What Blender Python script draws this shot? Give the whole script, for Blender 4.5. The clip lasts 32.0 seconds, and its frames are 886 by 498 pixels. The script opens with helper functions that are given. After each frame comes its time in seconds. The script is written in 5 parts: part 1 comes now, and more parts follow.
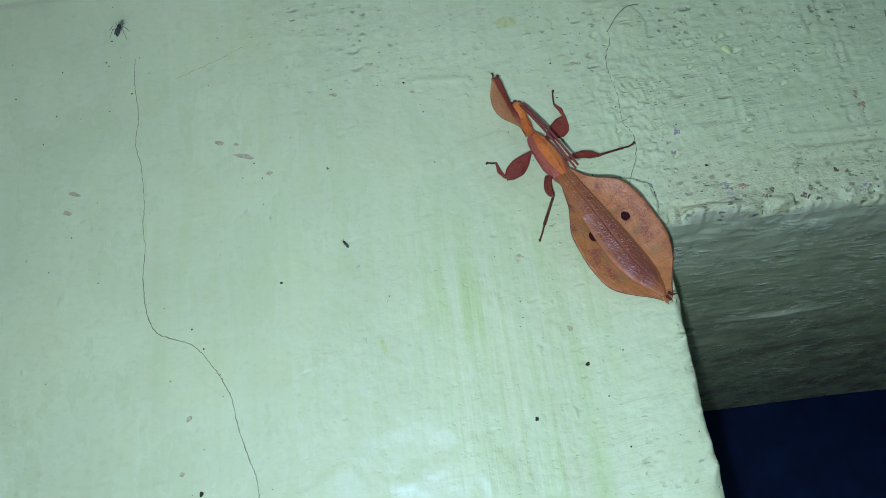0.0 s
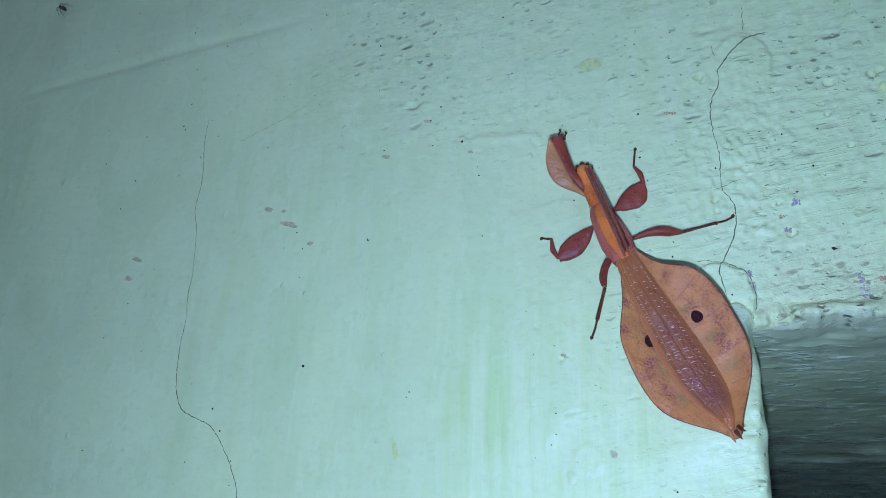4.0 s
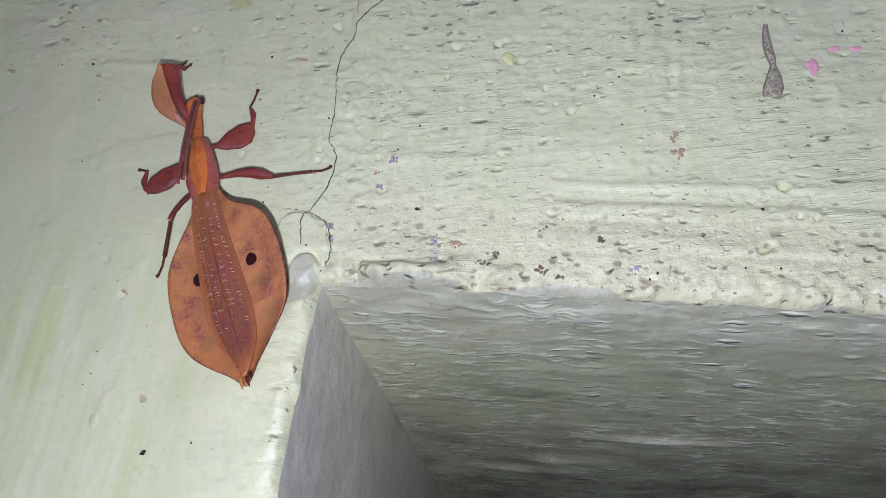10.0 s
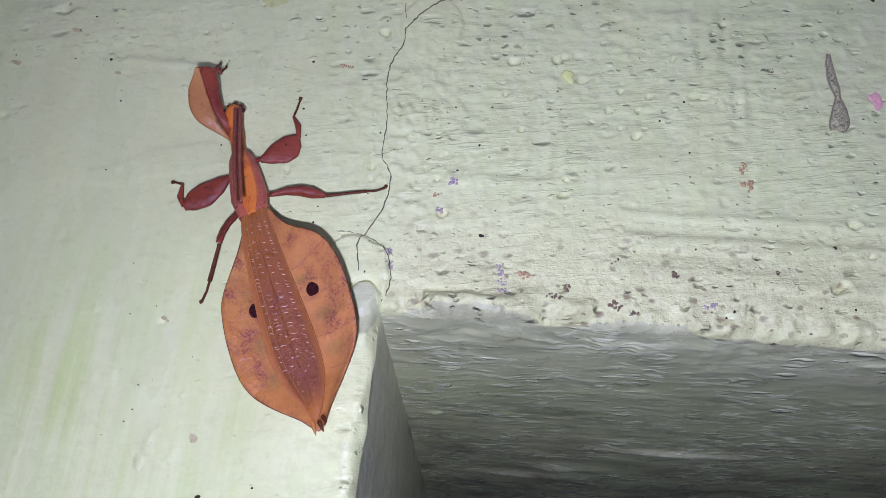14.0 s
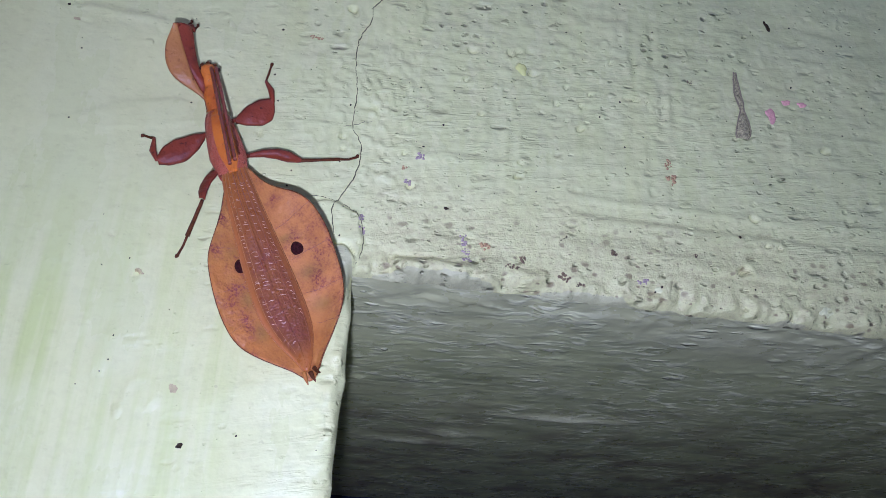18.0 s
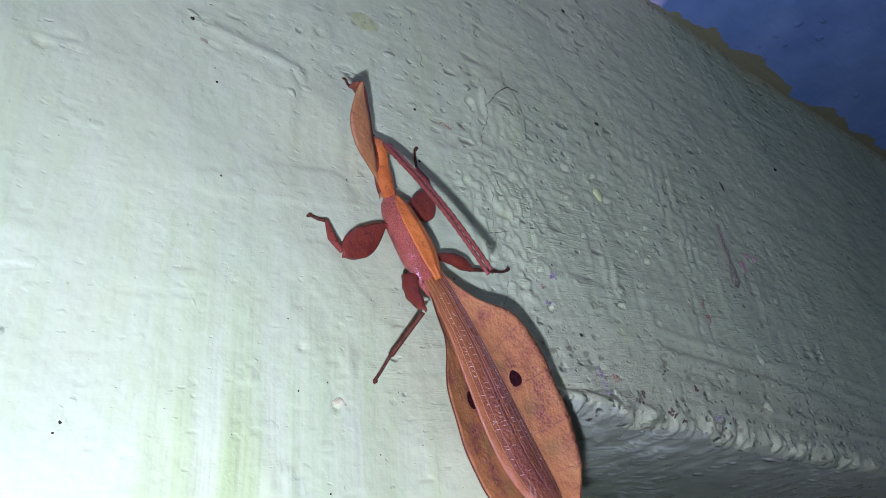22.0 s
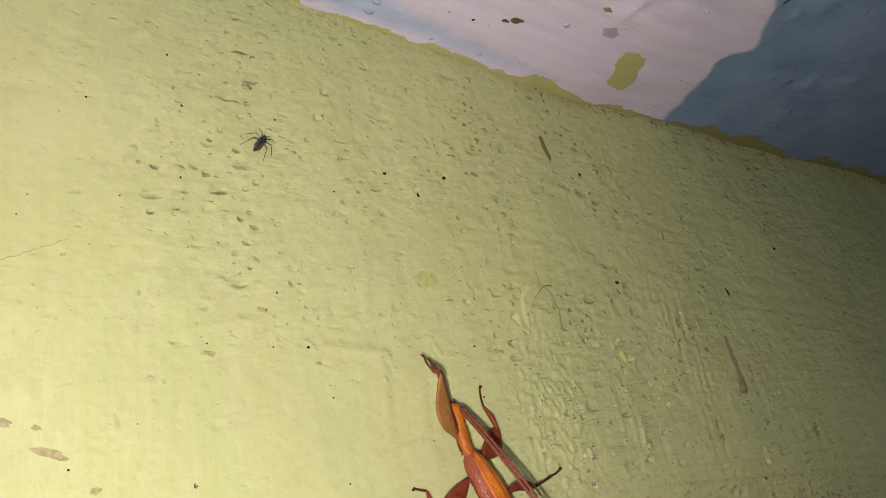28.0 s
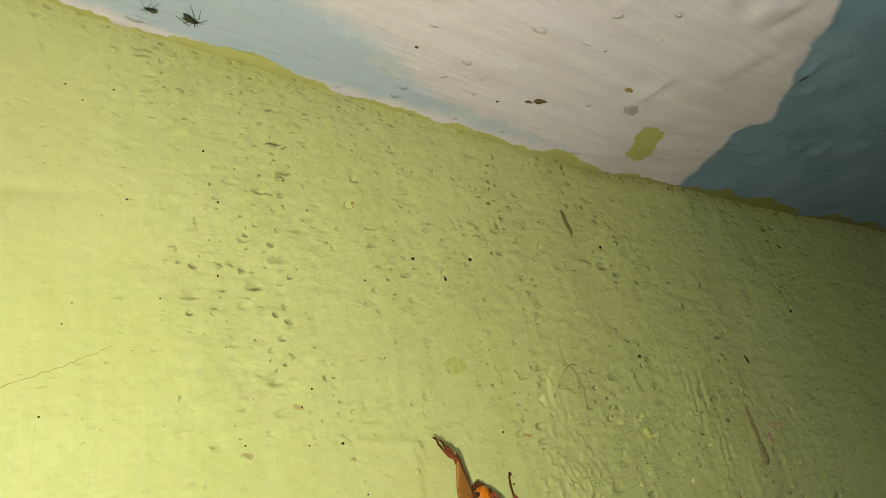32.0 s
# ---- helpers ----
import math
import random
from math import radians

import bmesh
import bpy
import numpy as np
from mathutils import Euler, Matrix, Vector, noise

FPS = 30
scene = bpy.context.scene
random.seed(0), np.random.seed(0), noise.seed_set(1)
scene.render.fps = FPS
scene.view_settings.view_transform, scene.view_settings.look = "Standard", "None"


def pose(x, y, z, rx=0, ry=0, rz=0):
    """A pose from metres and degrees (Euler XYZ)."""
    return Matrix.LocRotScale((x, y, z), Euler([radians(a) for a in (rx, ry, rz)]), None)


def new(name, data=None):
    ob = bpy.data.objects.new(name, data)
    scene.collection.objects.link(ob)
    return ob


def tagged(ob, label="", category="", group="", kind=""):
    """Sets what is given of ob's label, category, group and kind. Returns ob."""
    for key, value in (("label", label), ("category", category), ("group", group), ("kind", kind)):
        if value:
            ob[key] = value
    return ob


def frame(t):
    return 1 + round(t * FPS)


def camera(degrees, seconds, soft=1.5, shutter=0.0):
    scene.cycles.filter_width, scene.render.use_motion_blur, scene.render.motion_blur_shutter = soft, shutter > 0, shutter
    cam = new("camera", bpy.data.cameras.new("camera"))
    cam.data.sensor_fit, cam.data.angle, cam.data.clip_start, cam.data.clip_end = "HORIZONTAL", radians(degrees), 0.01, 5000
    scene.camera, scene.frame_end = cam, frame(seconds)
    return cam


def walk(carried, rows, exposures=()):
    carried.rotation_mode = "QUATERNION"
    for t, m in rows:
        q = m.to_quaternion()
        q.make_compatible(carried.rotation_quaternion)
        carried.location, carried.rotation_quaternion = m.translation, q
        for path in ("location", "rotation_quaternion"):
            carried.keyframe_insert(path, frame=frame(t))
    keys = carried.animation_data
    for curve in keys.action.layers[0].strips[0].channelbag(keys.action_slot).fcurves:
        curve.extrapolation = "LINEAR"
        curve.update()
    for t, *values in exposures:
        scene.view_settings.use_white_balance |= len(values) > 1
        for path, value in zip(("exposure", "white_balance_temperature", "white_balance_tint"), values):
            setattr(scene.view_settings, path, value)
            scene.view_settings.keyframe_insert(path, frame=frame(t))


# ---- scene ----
# A leaf insect on a painted wall, at the upper corner of an opening, lit by the torch of the phone that films it.
# World: the wall's face is the plane y = 0, the opening's corner is at x = 0, z = 2.05.
cam = camera(58.3, 32.0, 0.9)
METRES, EYE, TILT, LEAN, TURN = 0.8, 1.9528, 20.7226, 7.2002, -2.3466
BASE = pose(-0.0990, -0.2545, EYE, TILT, LEAN, TURN)
ROWS = [
    (0.0, 0.0, 0.0, 0.0, 0.0, 0.0, -0.0),
    (0.5, 0.017, 0.012, 0.0056, 1.0, 0.25, -0.58),
    (1.0, 0.0329, 0.0235, -0.0004, 1.77, 0.53, -1.28),
    (1.5, 0.0459, 0.0194, 0.0035, 3.42, 0.78, -1.49),
    (2.0, 0.0621, 0.0314, 0.008, 5.93, 1.17, -0.91),
    (2.5, 0.0672, 0.0453, 0.0195, 8.95, 1.38, -0.9),
    (3.0, 0.0689, 0.0456, 0.0294, 12.96, 1.09, -1.62),
    (3.5, 0.0754, 0.0511, 0.0397, 16.69, 0.45, -1.87),
    (4.0, 0.0897, 0.0622, 0.0342, 20.47, -0.19, -1.99),
    (4.5, 0.0926, 0.0662, 0.0364, 22.98, -0.87, -3.25),
    (6.5, 0.0886, 0.0971, 0.0154, 18.17, 0.1, -9.4),
    (7.0, 0.109, 0.1092, 0.0204, 13.27, 0.15, -9.57),
    (7.5, 0.1422, 0.1194, 0.0297, 9.6, 0.17, -8.83),
    (8.0, 0.1675, 0.1128, 0.0291, 9.02, 0.49, -8.56),
    (8.5, 0.1739, 0.1184, 0.0343, 10.7, 1.63, -8.59),
    (9.0, 0.1782, 0.1064, 0.0283, 12.49, 2.49, -9.36),
    (9.5, 0.1852, 0.1021, 0.0233, 13.77, 2.69, -9.35),
    (10.0, 0.1936, 0.1154, 0.0154, 14.03, 2.53, -8.82),
    (10.5, 0.1822, 0.1188, 0.0147, 12.07, 2.49, -9.03),
    (11.0, 0.1792, 0.1149, 0.0195, 10.26, 2.57, -9.53),
    (11.5, 0.1658, 0.1158, 0.0162, 9.69, 2.34, -10.12),
    (12.0, 0.1603, 0.1131, 0.0192, 9.62, 1.77, -10.34),
    (12.5, 0.145, 0.1111, 0.0254, 9.78, 1.32, -10.39),
    (13.0, 0.1369, 0.1129, 0.0205, 10.04, 0.71, -10.52),
    (13.5, 0.1379, 0.1153, 0.0164, 9.89, 0.32, -10.3),
    (14.0, 0.1455, 0.1171, 0.0274, 8.36, 1.1, -9.93),
    (14.5, 0.1587, 0.1283, 0.0369, 6.07, 2.03, -10.03),
    (16.5, 0.1362, 0.1105, 0.0135, 2.94, 3.07, -11.18),
    (17.0, 0.122, 0.1154, 0.018, 2.71, 2.71, -11.8),
    (17.5, 0.1038, 0.1201, 0.006, 0.45, 2.31, -12.7),
    (18.0, 0.1035, 0.0966, 0.0128, -4.52, 2.61, -12.63),
    (18.5, 0.0878, 0.0985, 0.0212, -9.1, 3.71, -12.14),
    (19.0, 0.057, 0.1041, 0.018, -14.24, 4.61, -12.47),
    (19.5, 0.0474, 0.1193, 0.001, -18.98, 5.0, -12.16),
    (20.0, 0.0238, 0.1357, -0.0066, -21.79, 6.36, -12.29),
    (20.5, 0.0153, 0.1647, -0.0159, -26.45, 9.03, -13.16),
    (21.0, 0.011, 0.1716, -0.0317, -31.19, 11.87, -14.28),
    (21.5, -0.0073, 0.1869, -0.0114, -33.87, 14.32, -14.42),
    (22.0, -0.0511, 0.1816, -0.0134, -36.15, 16.04, -13.41),
    (22.5, -0.0786, 0.1537, -0.0181, -38.96, 17.42, -12.25),
    (23.0, -0.0802, 0.1542, -0.0195, -39.82, 17.26, -9.89),
    (23.5, -0.0888, 0.164, -0.0307, -39.59, 16.62, -8.04),
    (24.0, -0.0956, 0.1515, -0.0261, -39.07, 16.28, -6.7),
    (24.5, -0.0877, 0.1497, -0.0188, -36.93, 14.55, -5.54),
    (26.5, -0.0862, 0.1369, 0.0088, -35.24, 11.71, -4.56),
    (27.0, -0.114, 0.1311, 0.0597, -34.72, 10.41, -7.95),
    (27.5, -0.1211, 0.1364, 0.0656, -34.19, 9.76, -8.78),
    (28.0, -0.1235, 0.1358, 0.0701, -34.09, 10.17, -8.47),
    (28.5, -0.1239, 0.137, 0.0707, -34.0, 10.77, -8.03),
    (29.0, -0.1245, 0.1402, 0.0729, -33.59, 11.24, -7.59),
    (29.5, -0.1253, 0.1418, 0.0732, -33.25, 12.02, -7.3),
    (30.0, -0.1282, 0.1408, 0.0768, -33.23, 12.36, -7.51),
    (30.5, -0.1292, 0.141, 0.0792, -33.35, 12.28, -7.77),
    (31.0, -0.1317, 0.1411, 0.0834, -33.46, 12.19, -7.94),
    (31.5, -0.1376, 0.139, 0.0902, -33.8, 12.26, -8.24),
    (32.0, -0.1388, 0.1372, 0.0896, -34.02, 12.08, -8.38),
]

PATH = [(t, BASE @ pose(METRES * x, METRES * y, METRES * z, 90 + pitch, roll, yaw)) for t, x, y, z, yaw, pitch, roll in ROWS]
# exposure and white balance drift on the way (the phone's own automatics)
LOOKS = [
    (0.0, 0.48, 4260, 16), (1.0, 0.47, 4330, 15), (2.0, 0.41, 4330, 27), (3.0, 0.25, 3960, 21), (4.0, 0.19, 3830, 19), (5.5, 0.06, 4010, 29),
    (7.0, -0.04, 4430, 43), (8.0, 0.16, 4570, 47), (9.0, 0.23, 4770, 49), (10.0, 0.25, 4790, 49), (12.0, 0.16, 4830, 51), (14.0, 0.09, 4770, 48), (17.0, 0.10, 4670, 44), (19.0, 0.15, 4660, 45),
    (20.0, -0.02, 4550, 45), (21.0, -0.25, 4500, 47), (22.0, -0.36, 4420, 45), (23.0, -0.01, 4570, 46), (24.0, 0.02, 4630, 47), (25.0, 0.05, 4510, 45), (26.5, 0.09, 4450, 41), (27.0, 0.07, 4590, 40), (27.5, 0.07, 5500, 30),
    (28.0, 0.06, 6480, 22), (29.0, 0.05, 6850, 4), (30.0, 0.02, 7400, -8), (31.0, 0.00, 7620, -8), (32.0, 0.02, 7800, -8),
]
walk(cam, PATH, LOOKS)

# ---- world: a dim evening sky beyond the open side of the porch ----
world = bpy.data.worlds.new("evening")
world.use_nodes = True
world.node_tree.nodes["Background"].inputs[0].default_value = (0.80, 0.92, 1.0, 1)
world.node_tree.nodes["Background"].inputs[1].default_value = 0.24
scene.world = world
TORCH = 7000.0

ZS = 2.05      # height of the opening's soffit
ZC = 2.230     # height of the ceiling
XR = 0.335     # right end of the opening
YF = 0.352     # depth of the soffit
SLOPE = 0.07   # it falls that much towards the back


# ---- materials ----
def nodes_of(name):
    m = bpy.data.materials.new(name)
    m.use_nodes = True
    nt = m.node_tree
    return m, nt, nt.nodes["Principled BSDF"]


def put(nt, kind, **inputs):
    n = nt.nodes.new(kind)
    for k, v in inputs.items():
        n.inputs[k.replace("_", " ")].default_value = v
    return n


def noise_of(nt, coord, scale, detail=4.0, stretch=(1, 1, 1), rough=0.55):
    mp = nt.nodes.new("ShaderNodeMapping")
    mp.inputs["Scale"].default_value = stretch
    nt.links.new(coord, mp.inputs["Vector"])
    n = put(nt, "ShaderNodeTexNoise", Scale=scale, Detail=detail, Roughness=rough)
    nt.links.new(mp.outputs[0], n.inputs["Vector"])
    return n.outputs["Fac"]


def ramp(nt, fac, lo, hi, c0=(0, 0, 0, 1), c1=(1, 1, 1, 1)):
    r = nt.nodes.new("ShaderNodeValToRGB")
    r.color_ramp.elements[0].position, r.color_ramp.elements[1].position = lo, hi
    r.color_ramp.elements[0].color, r.color_ramp.elements[1].color = c0, c1
    nt.links.new(fac, r.inputs[0])
    return r.outputs[0]


def mixed(nt, fac, a, b, blend="MIX"):
    n = nt.nodes.new("ShaderNodeMix")
    n.data_type, n.blend_type = "RGBA", blend
    for sock, v in ((n.inputs[0], fac), (n.inputs[6], a), (n.inputs[7], b)):
        if isinstance(v, (int, float)):
            sock.default_value = v
        elif isinstance(v, tuple):
            sock.default_value = (*v, 1) if len(v) == 3 else v
        else:
            nt.links.new(v, sock)
    return n.outputs[2]


def maths(nt, op, a, b=0.0):
    n = nt.nodes.new("ShaderNodeMath")
    n.operation = op
    for sock, v in ((n.inputs[0], a), (n.inputs[1], b)):
        if isinstance(v, (int, float)):
            sock.default_value = v
        else:
            nt.links.new(v, sock)
    return n.outputs[0]


def bumped(nt, bsdf, heights):
    """A chain of bump nodes from (height socket, distance in metres)."""
    last = None
    for h, d in heights:
        b = put(nt, "ShaderNodeBump", Strength=1.0, Distance=d)
        nt.links.new(h, b.inputs["Height"])
        if last:
            nt.links.new(last, b.inputs["Normal"])
        last = b.outputs[0]
    nt.links.new(last, bsdf.inputs["Normal"])


def coords(nt):
    return nt.nodes.new("ShaderNodeTexCoord").outputs["Object"]


def masks(nt):
    a = nt.nodes.new("ShaderNodeAttribute")
    a.attribute_name = "mask"
    s = nt.nodes.new("ShaderNodeSeparateColor")
    nt.links.new(a.outputs["Color"], s.inputs[0])
    return s.outputs[0], s.outputs[1], s.outputs[2]


def pitting(nt, c, scale, stretch=(1.0, 1.0, 1.0), most=0.42):
    """Round pits of random size, 0 outside and 1 at their bottom."""
    mp = nt.nodes.new("ShaderNodeMapping")
    mp.inputs["Scale"].default_value = stretch
    nt.links.new(c, mp.inputs["Vector"])
    c = mp.outputs[0]
    wob = put(nt, "ShaderNodeTexNoise", Scale=scale * 1.5, Detail=2.0)
    nt.links.new(c, wob.inputs["Vector"])
    sc = nt.nodes.new("ShaderNodeVectorMath")
    sc.operation = "MULTIPLY_ADD"
    nt.links.new(wob.outputs["Color"], sc.inputs[0])
    sc.inputs[1].default_value = (0.5 / scale,) * 3
    nt.links.new(c, sc.inputs[2])
    vo = put(nt, "ShaderNodeTexVoronoi", Scale=scale)
    nt.links.new(sc.outputs[0], vo.inputs["Vector"])
    sp = nt.nodes.new("ShaderNodeSeparateColor")
    nt.links.new(vo.outputs["Color"], sp.inputs[0])
    size = maths(nt, "ADD", maths(nt, "MULTIPLY", maths(nt, "POWER", sp.outputs[0], 3.2), most), 0.03)
    out = nt.nodes.new("ShaderNodeMath")
    out.operation, out.use_clamp = "SUBTRACT", True
    out.inputs[0].default_value = 1.0
    nt.links.new(maths(nt, "DIVIDE", vo.outputs["Distance"], size), out.inputs[1])
    return out.outputs[0]


def dimples(nt, c, scale, stretch=(1.0, 1.0, 1.0), most=0.42):
    """Pits with a soft round profile."""
    out = ramp(nt, pitting(nt, c, scale, stretch, most), 0.0, 0.85)
    out.node.color_ramp.interpolation = "EASE"
    return out


def wall_paint(name, base, fresh, dirt, across, rough=0.5, along_dirt=(110, 110, 420)):
    """Old oil paint on trowelled plaster. The mask holds R: brushed fresh coat, G: dirt, with painted shade in pits and
    along the top edge, B: pitting.
    """
    m, nt, b = nodes_of(name)
    c = coords(nt)
    r, g, p = masks(nt)
    cloud = noise_of(nt, c, 22, 5)
    col = mixed(nt, ramp(nt, cloud, 0.3, 0.7), tuple(v * 0.93 for v in base), tuple(min(1, v * 1.06) for v in base))
    patch = noise_of(nt, c, 1.0, 6, (150, 150, 240), 0.62)
    col = mixed(nt, maths(nt, "MULTIPLY", ramp(nt, patch, 0.46, 0.60), maths(nt, "ADD", maths(nt, "MULTIPLY", p, 0.8), 0.1)), col, tuple(min(0.86, v * 1.24) for v in base))
    col = mixed(nt, maths(nt, "MULTIPLY", ramp(nt, patch, 0.46, 0.34), maths(nt, "ADD", maths(nt, "MULTIPLY", p, 0.35), 0.08)), col, tuple(v * f for v, f in zip(base, (0.74, 0.80, 0.72))))
    streak = noise_of(nt, c, 1.0, 4, across)
    col = mixed(nt, maths(nt, "MULTIPLY", ramp(nt, streak, 0.44, 0.62), r), col, fresh)
    hung = noise_of(nt, c, 1.0, 5, (60, 60, 24), 0.6)
    col = mixed(nt, maths(nt, "MULTIPLY", ramp(nt, hung, 0.42, 0.80), 0.45), col, tuple(min(0.84, v * f) for v, f in zip(base, (1.10, 1.13, 1.5))))
    col = mixed(nt, maths(nt, "MULTIPLY", ramp(nt, hung, 0.55, 0.25), 0.32), col, tuple(v * f for v, f in zip(base, (0.86, 0.90, 0.72))))
    grime = maths(nt, "MULTIPLY", ramp(nt, noise_of(nt, c, 420, 6, rough=0.7), 0.46, 0.66), g)
    col = mixed(nt, grime, col, dirt)
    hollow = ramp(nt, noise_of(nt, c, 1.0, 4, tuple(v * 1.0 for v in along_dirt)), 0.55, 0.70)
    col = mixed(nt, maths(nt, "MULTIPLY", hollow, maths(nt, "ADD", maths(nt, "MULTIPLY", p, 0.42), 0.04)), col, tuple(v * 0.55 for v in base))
    tilt = nt.nodes.new("ShaderNodeMapping")
    tilt.inputs["Rotation"].default_value = (0, 0.16, 0)
    nt.links.new(c, tilt.inputs["Vector"])
    w = tilt.outputs[0]
    crowd = ramp(nt, noise_of(nt, c, 34, 3), 0.40, 0.60)
    place = nt.nodes.new("ShaderNodeSeparateXYZ")
    nt.links.new(c, place.inputs[0])
    high = ramp(nt, maths(nt, "SUBTRACT", place.outputs[2], 2.0), 0.10, 0.13)
    where = maths(nt, "MULTIPLY", maths(nt, "ADD", maths(nt, "MULTIPLY", p, 0.95), 0.08), maths(nt, "ADD", maths(nt, "MULTIPLY", crowd, 0.75), 0.25))
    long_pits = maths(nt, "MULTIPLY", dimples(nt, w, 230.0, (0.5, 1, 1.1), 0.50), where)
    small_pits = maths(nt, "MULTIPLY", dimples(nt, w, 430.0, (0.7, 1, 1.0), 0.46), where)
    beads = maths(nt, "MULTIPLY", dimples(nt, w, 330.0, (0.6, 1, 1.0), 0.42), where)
    # pit floors go darker: dirt and the pit's own shade in one colour
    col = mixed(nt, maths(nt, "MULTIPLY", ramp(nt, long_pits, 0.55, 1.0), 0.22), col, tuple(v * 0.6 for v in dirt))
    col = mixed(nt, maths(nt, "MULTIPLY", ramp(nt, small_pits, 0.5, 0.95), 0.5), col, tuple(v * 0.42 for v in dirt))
    grit = ramp(nt, noise_of(nt, c, 900, 3, rough=0.6), 0.62, 0.70)
    col = mixed(nt, maths(nt, "MULTIPLY", grit, maths(nt, "MULTIPLY", g, 0.7)), col, tuple(v * 0.35 for v in dirt))
    specks = ramp(nt, noise_of(nt, c, 480, 2), 0.72, 0.78)
    col = mixed(nt, maths(nt, "MULTIPLY", specks, maths(nt, "ADD", maths(nt, "MULTIPLY", p, 0.5), 0.1)), col, tuple(v * 0.45 for v in dirt))
    yellowed = nt.nodes.new("ShaderNodeMath")
    yellowed.operation, yellowed.use_clamp = "MULTIPLY", True
    nt.links.new(g, yellowed.inputs[0])
    yellowed.inputs[1].default_value = 0.55
    col = mixed(nt, yellowed.outputs[0], col, mixed(nt, noise_of(nt, c, 160, 4), (0.54, 0.50, 0.19), (0.68, 0.66, 0.28)))
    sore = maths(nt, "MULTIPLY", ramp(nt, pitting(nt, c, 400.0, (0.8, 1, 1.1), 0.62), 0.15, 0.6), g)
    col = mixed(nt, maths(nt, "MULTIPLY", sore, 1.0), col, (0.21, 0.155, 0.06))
    # grey paint of the soffit that runs over the edge
    at = nt.nodes.new("ShaderNodeAttribute")
    at.attribute_name = "mask"
    over = ramp(nt, maths(nt, "ADD", at.outputs["Alpha"], maths(nt, "MULTIPLY", maths(nt, "SUBTRACT", noise_of(nt, c, 210, 4), 0.5), 0.9)), 0.47, 0.56)
    col = mixed(nt, maths(nt, "MULTIPLY", over, 0.72), col, mixed(nt, noise_of(nt, c, 300, 4), (0.28, 0.27, 0.14), (0.58, 0.58, 0.29)))
    nt.links.new(col, b.inputs["Base Color"])
    rg = ramp(nt, noise_of(nt, c, 90, 4), 0.3, 0.75, (rough - 0.14,) * 3 + (1,), (rough + 0.12,) * 3 + (1,))
    nt.links.new(rg, b.inputs["Roughness"])
    edge_pits = maths(nt, "MULTIPLY", dimples(nt, w, 330.0, (0.75, 1, 1.15), 0.55), g)
    lines = maths(nt, "MULTIPLY", ramp(nt, noise_of(nt, w, 1.0, 4, (75, 75, 560), 0.6), 0.52, 0.66), maths(nt, "MULTIPLY", p, maths(nt, "SUBTRACT", 1.0, maths(nt, "MULTIPLY", high, 0.85))))
    smear = maths(nt, "MULTIPLY", noise_of(nt, w, 1.0, 3, (70, 70, 210)), p)
    upright = maths(nt, "MULTIPLY", noise_of(nt, c, 1.0, 3, across, 0.45), maths(nt, "MULTIPLY", maths(nt, "ADD", maths(nt, "MULTIPLY", r, 0.85), 0.22), maths(nt, "SUBTRACT", 1.0, p)))
    crumbs = maths(nt, "MULTIPLY", noise_of(nt, c, 650, 5, rough=0.65), g)
    drops = dimples(nt, c, 110.0, (1.0, 1, 0.7), 0.34)
    slant = nt.nodes.new("ShaderNodeMapping")
    slant.inputs["Rotation"].default_value = (0, -0.5, 0)
    nt.links.new(c, slant.inputs["Vector"])
    brushed = maths(nt, "MULTIPLY", noise_of(nt, slant.outputs[0], 1.0, 3, (430, 430, 32)), maths(nt, "MULTIPLY", p, ramp(nt, noise_of(nt, c, 26, 2), 0.46, 0.62)))
    bumped(nt, b, [(noise_of(nt, c, 60, 2), 0.0012), (brushed, 0.0003), (smear, 0.0009), (lines, 0.00016), (upright, 0.0009), (noise_of(nt, c, 260, 3, rough=0.5), 0.0003), (crumbs, 0.0006), (maths(nt, "MULTIPLY", edge_pits, -1.0), 0.0012), (maths(nt, "MULTIPLY", long_pits, -1.0), 0.0012), (maths(nt, "MULTIPLY", small_pits, -1.0), 0.0009), (beads, 0.0009), (drops, 0.00035)])
    return m


def plain(name, base, rough=0.5, vary=0.2, scale=400.0, metal=0.0, bump=0.0001, spec=0.5, second=None):
    m, nt, b = nodes_of(name)
    c = coords(nt)
    n = noise_of(nt, c, scale, 5)
    lo = second or tuple(v * (1 - vary) for v in base)
    nt.links.new(mixed(nt, ramp(nt, n, 0.34, 0.68), lo, tuple(min(1, v * (1 + vary * 0.6)) for v in base)), b.inputs["Base Color"])
    b.inputs["Roughness"].default_value, b.inputs["Metallic"].default_value = rough, metal
    b.inputs["Specular IOR Level"].default_value = spec
    if bump:
        bumped(nt, b, [(noise_of(nt, c, scale * 2.2, 4), bump)])
    return m


YELLOW = (0.645, 0.65, 0.265)
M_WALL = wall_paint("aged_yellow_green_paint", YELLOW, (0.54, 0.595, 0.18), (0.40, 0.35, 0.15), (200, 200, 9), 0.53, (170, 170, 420))


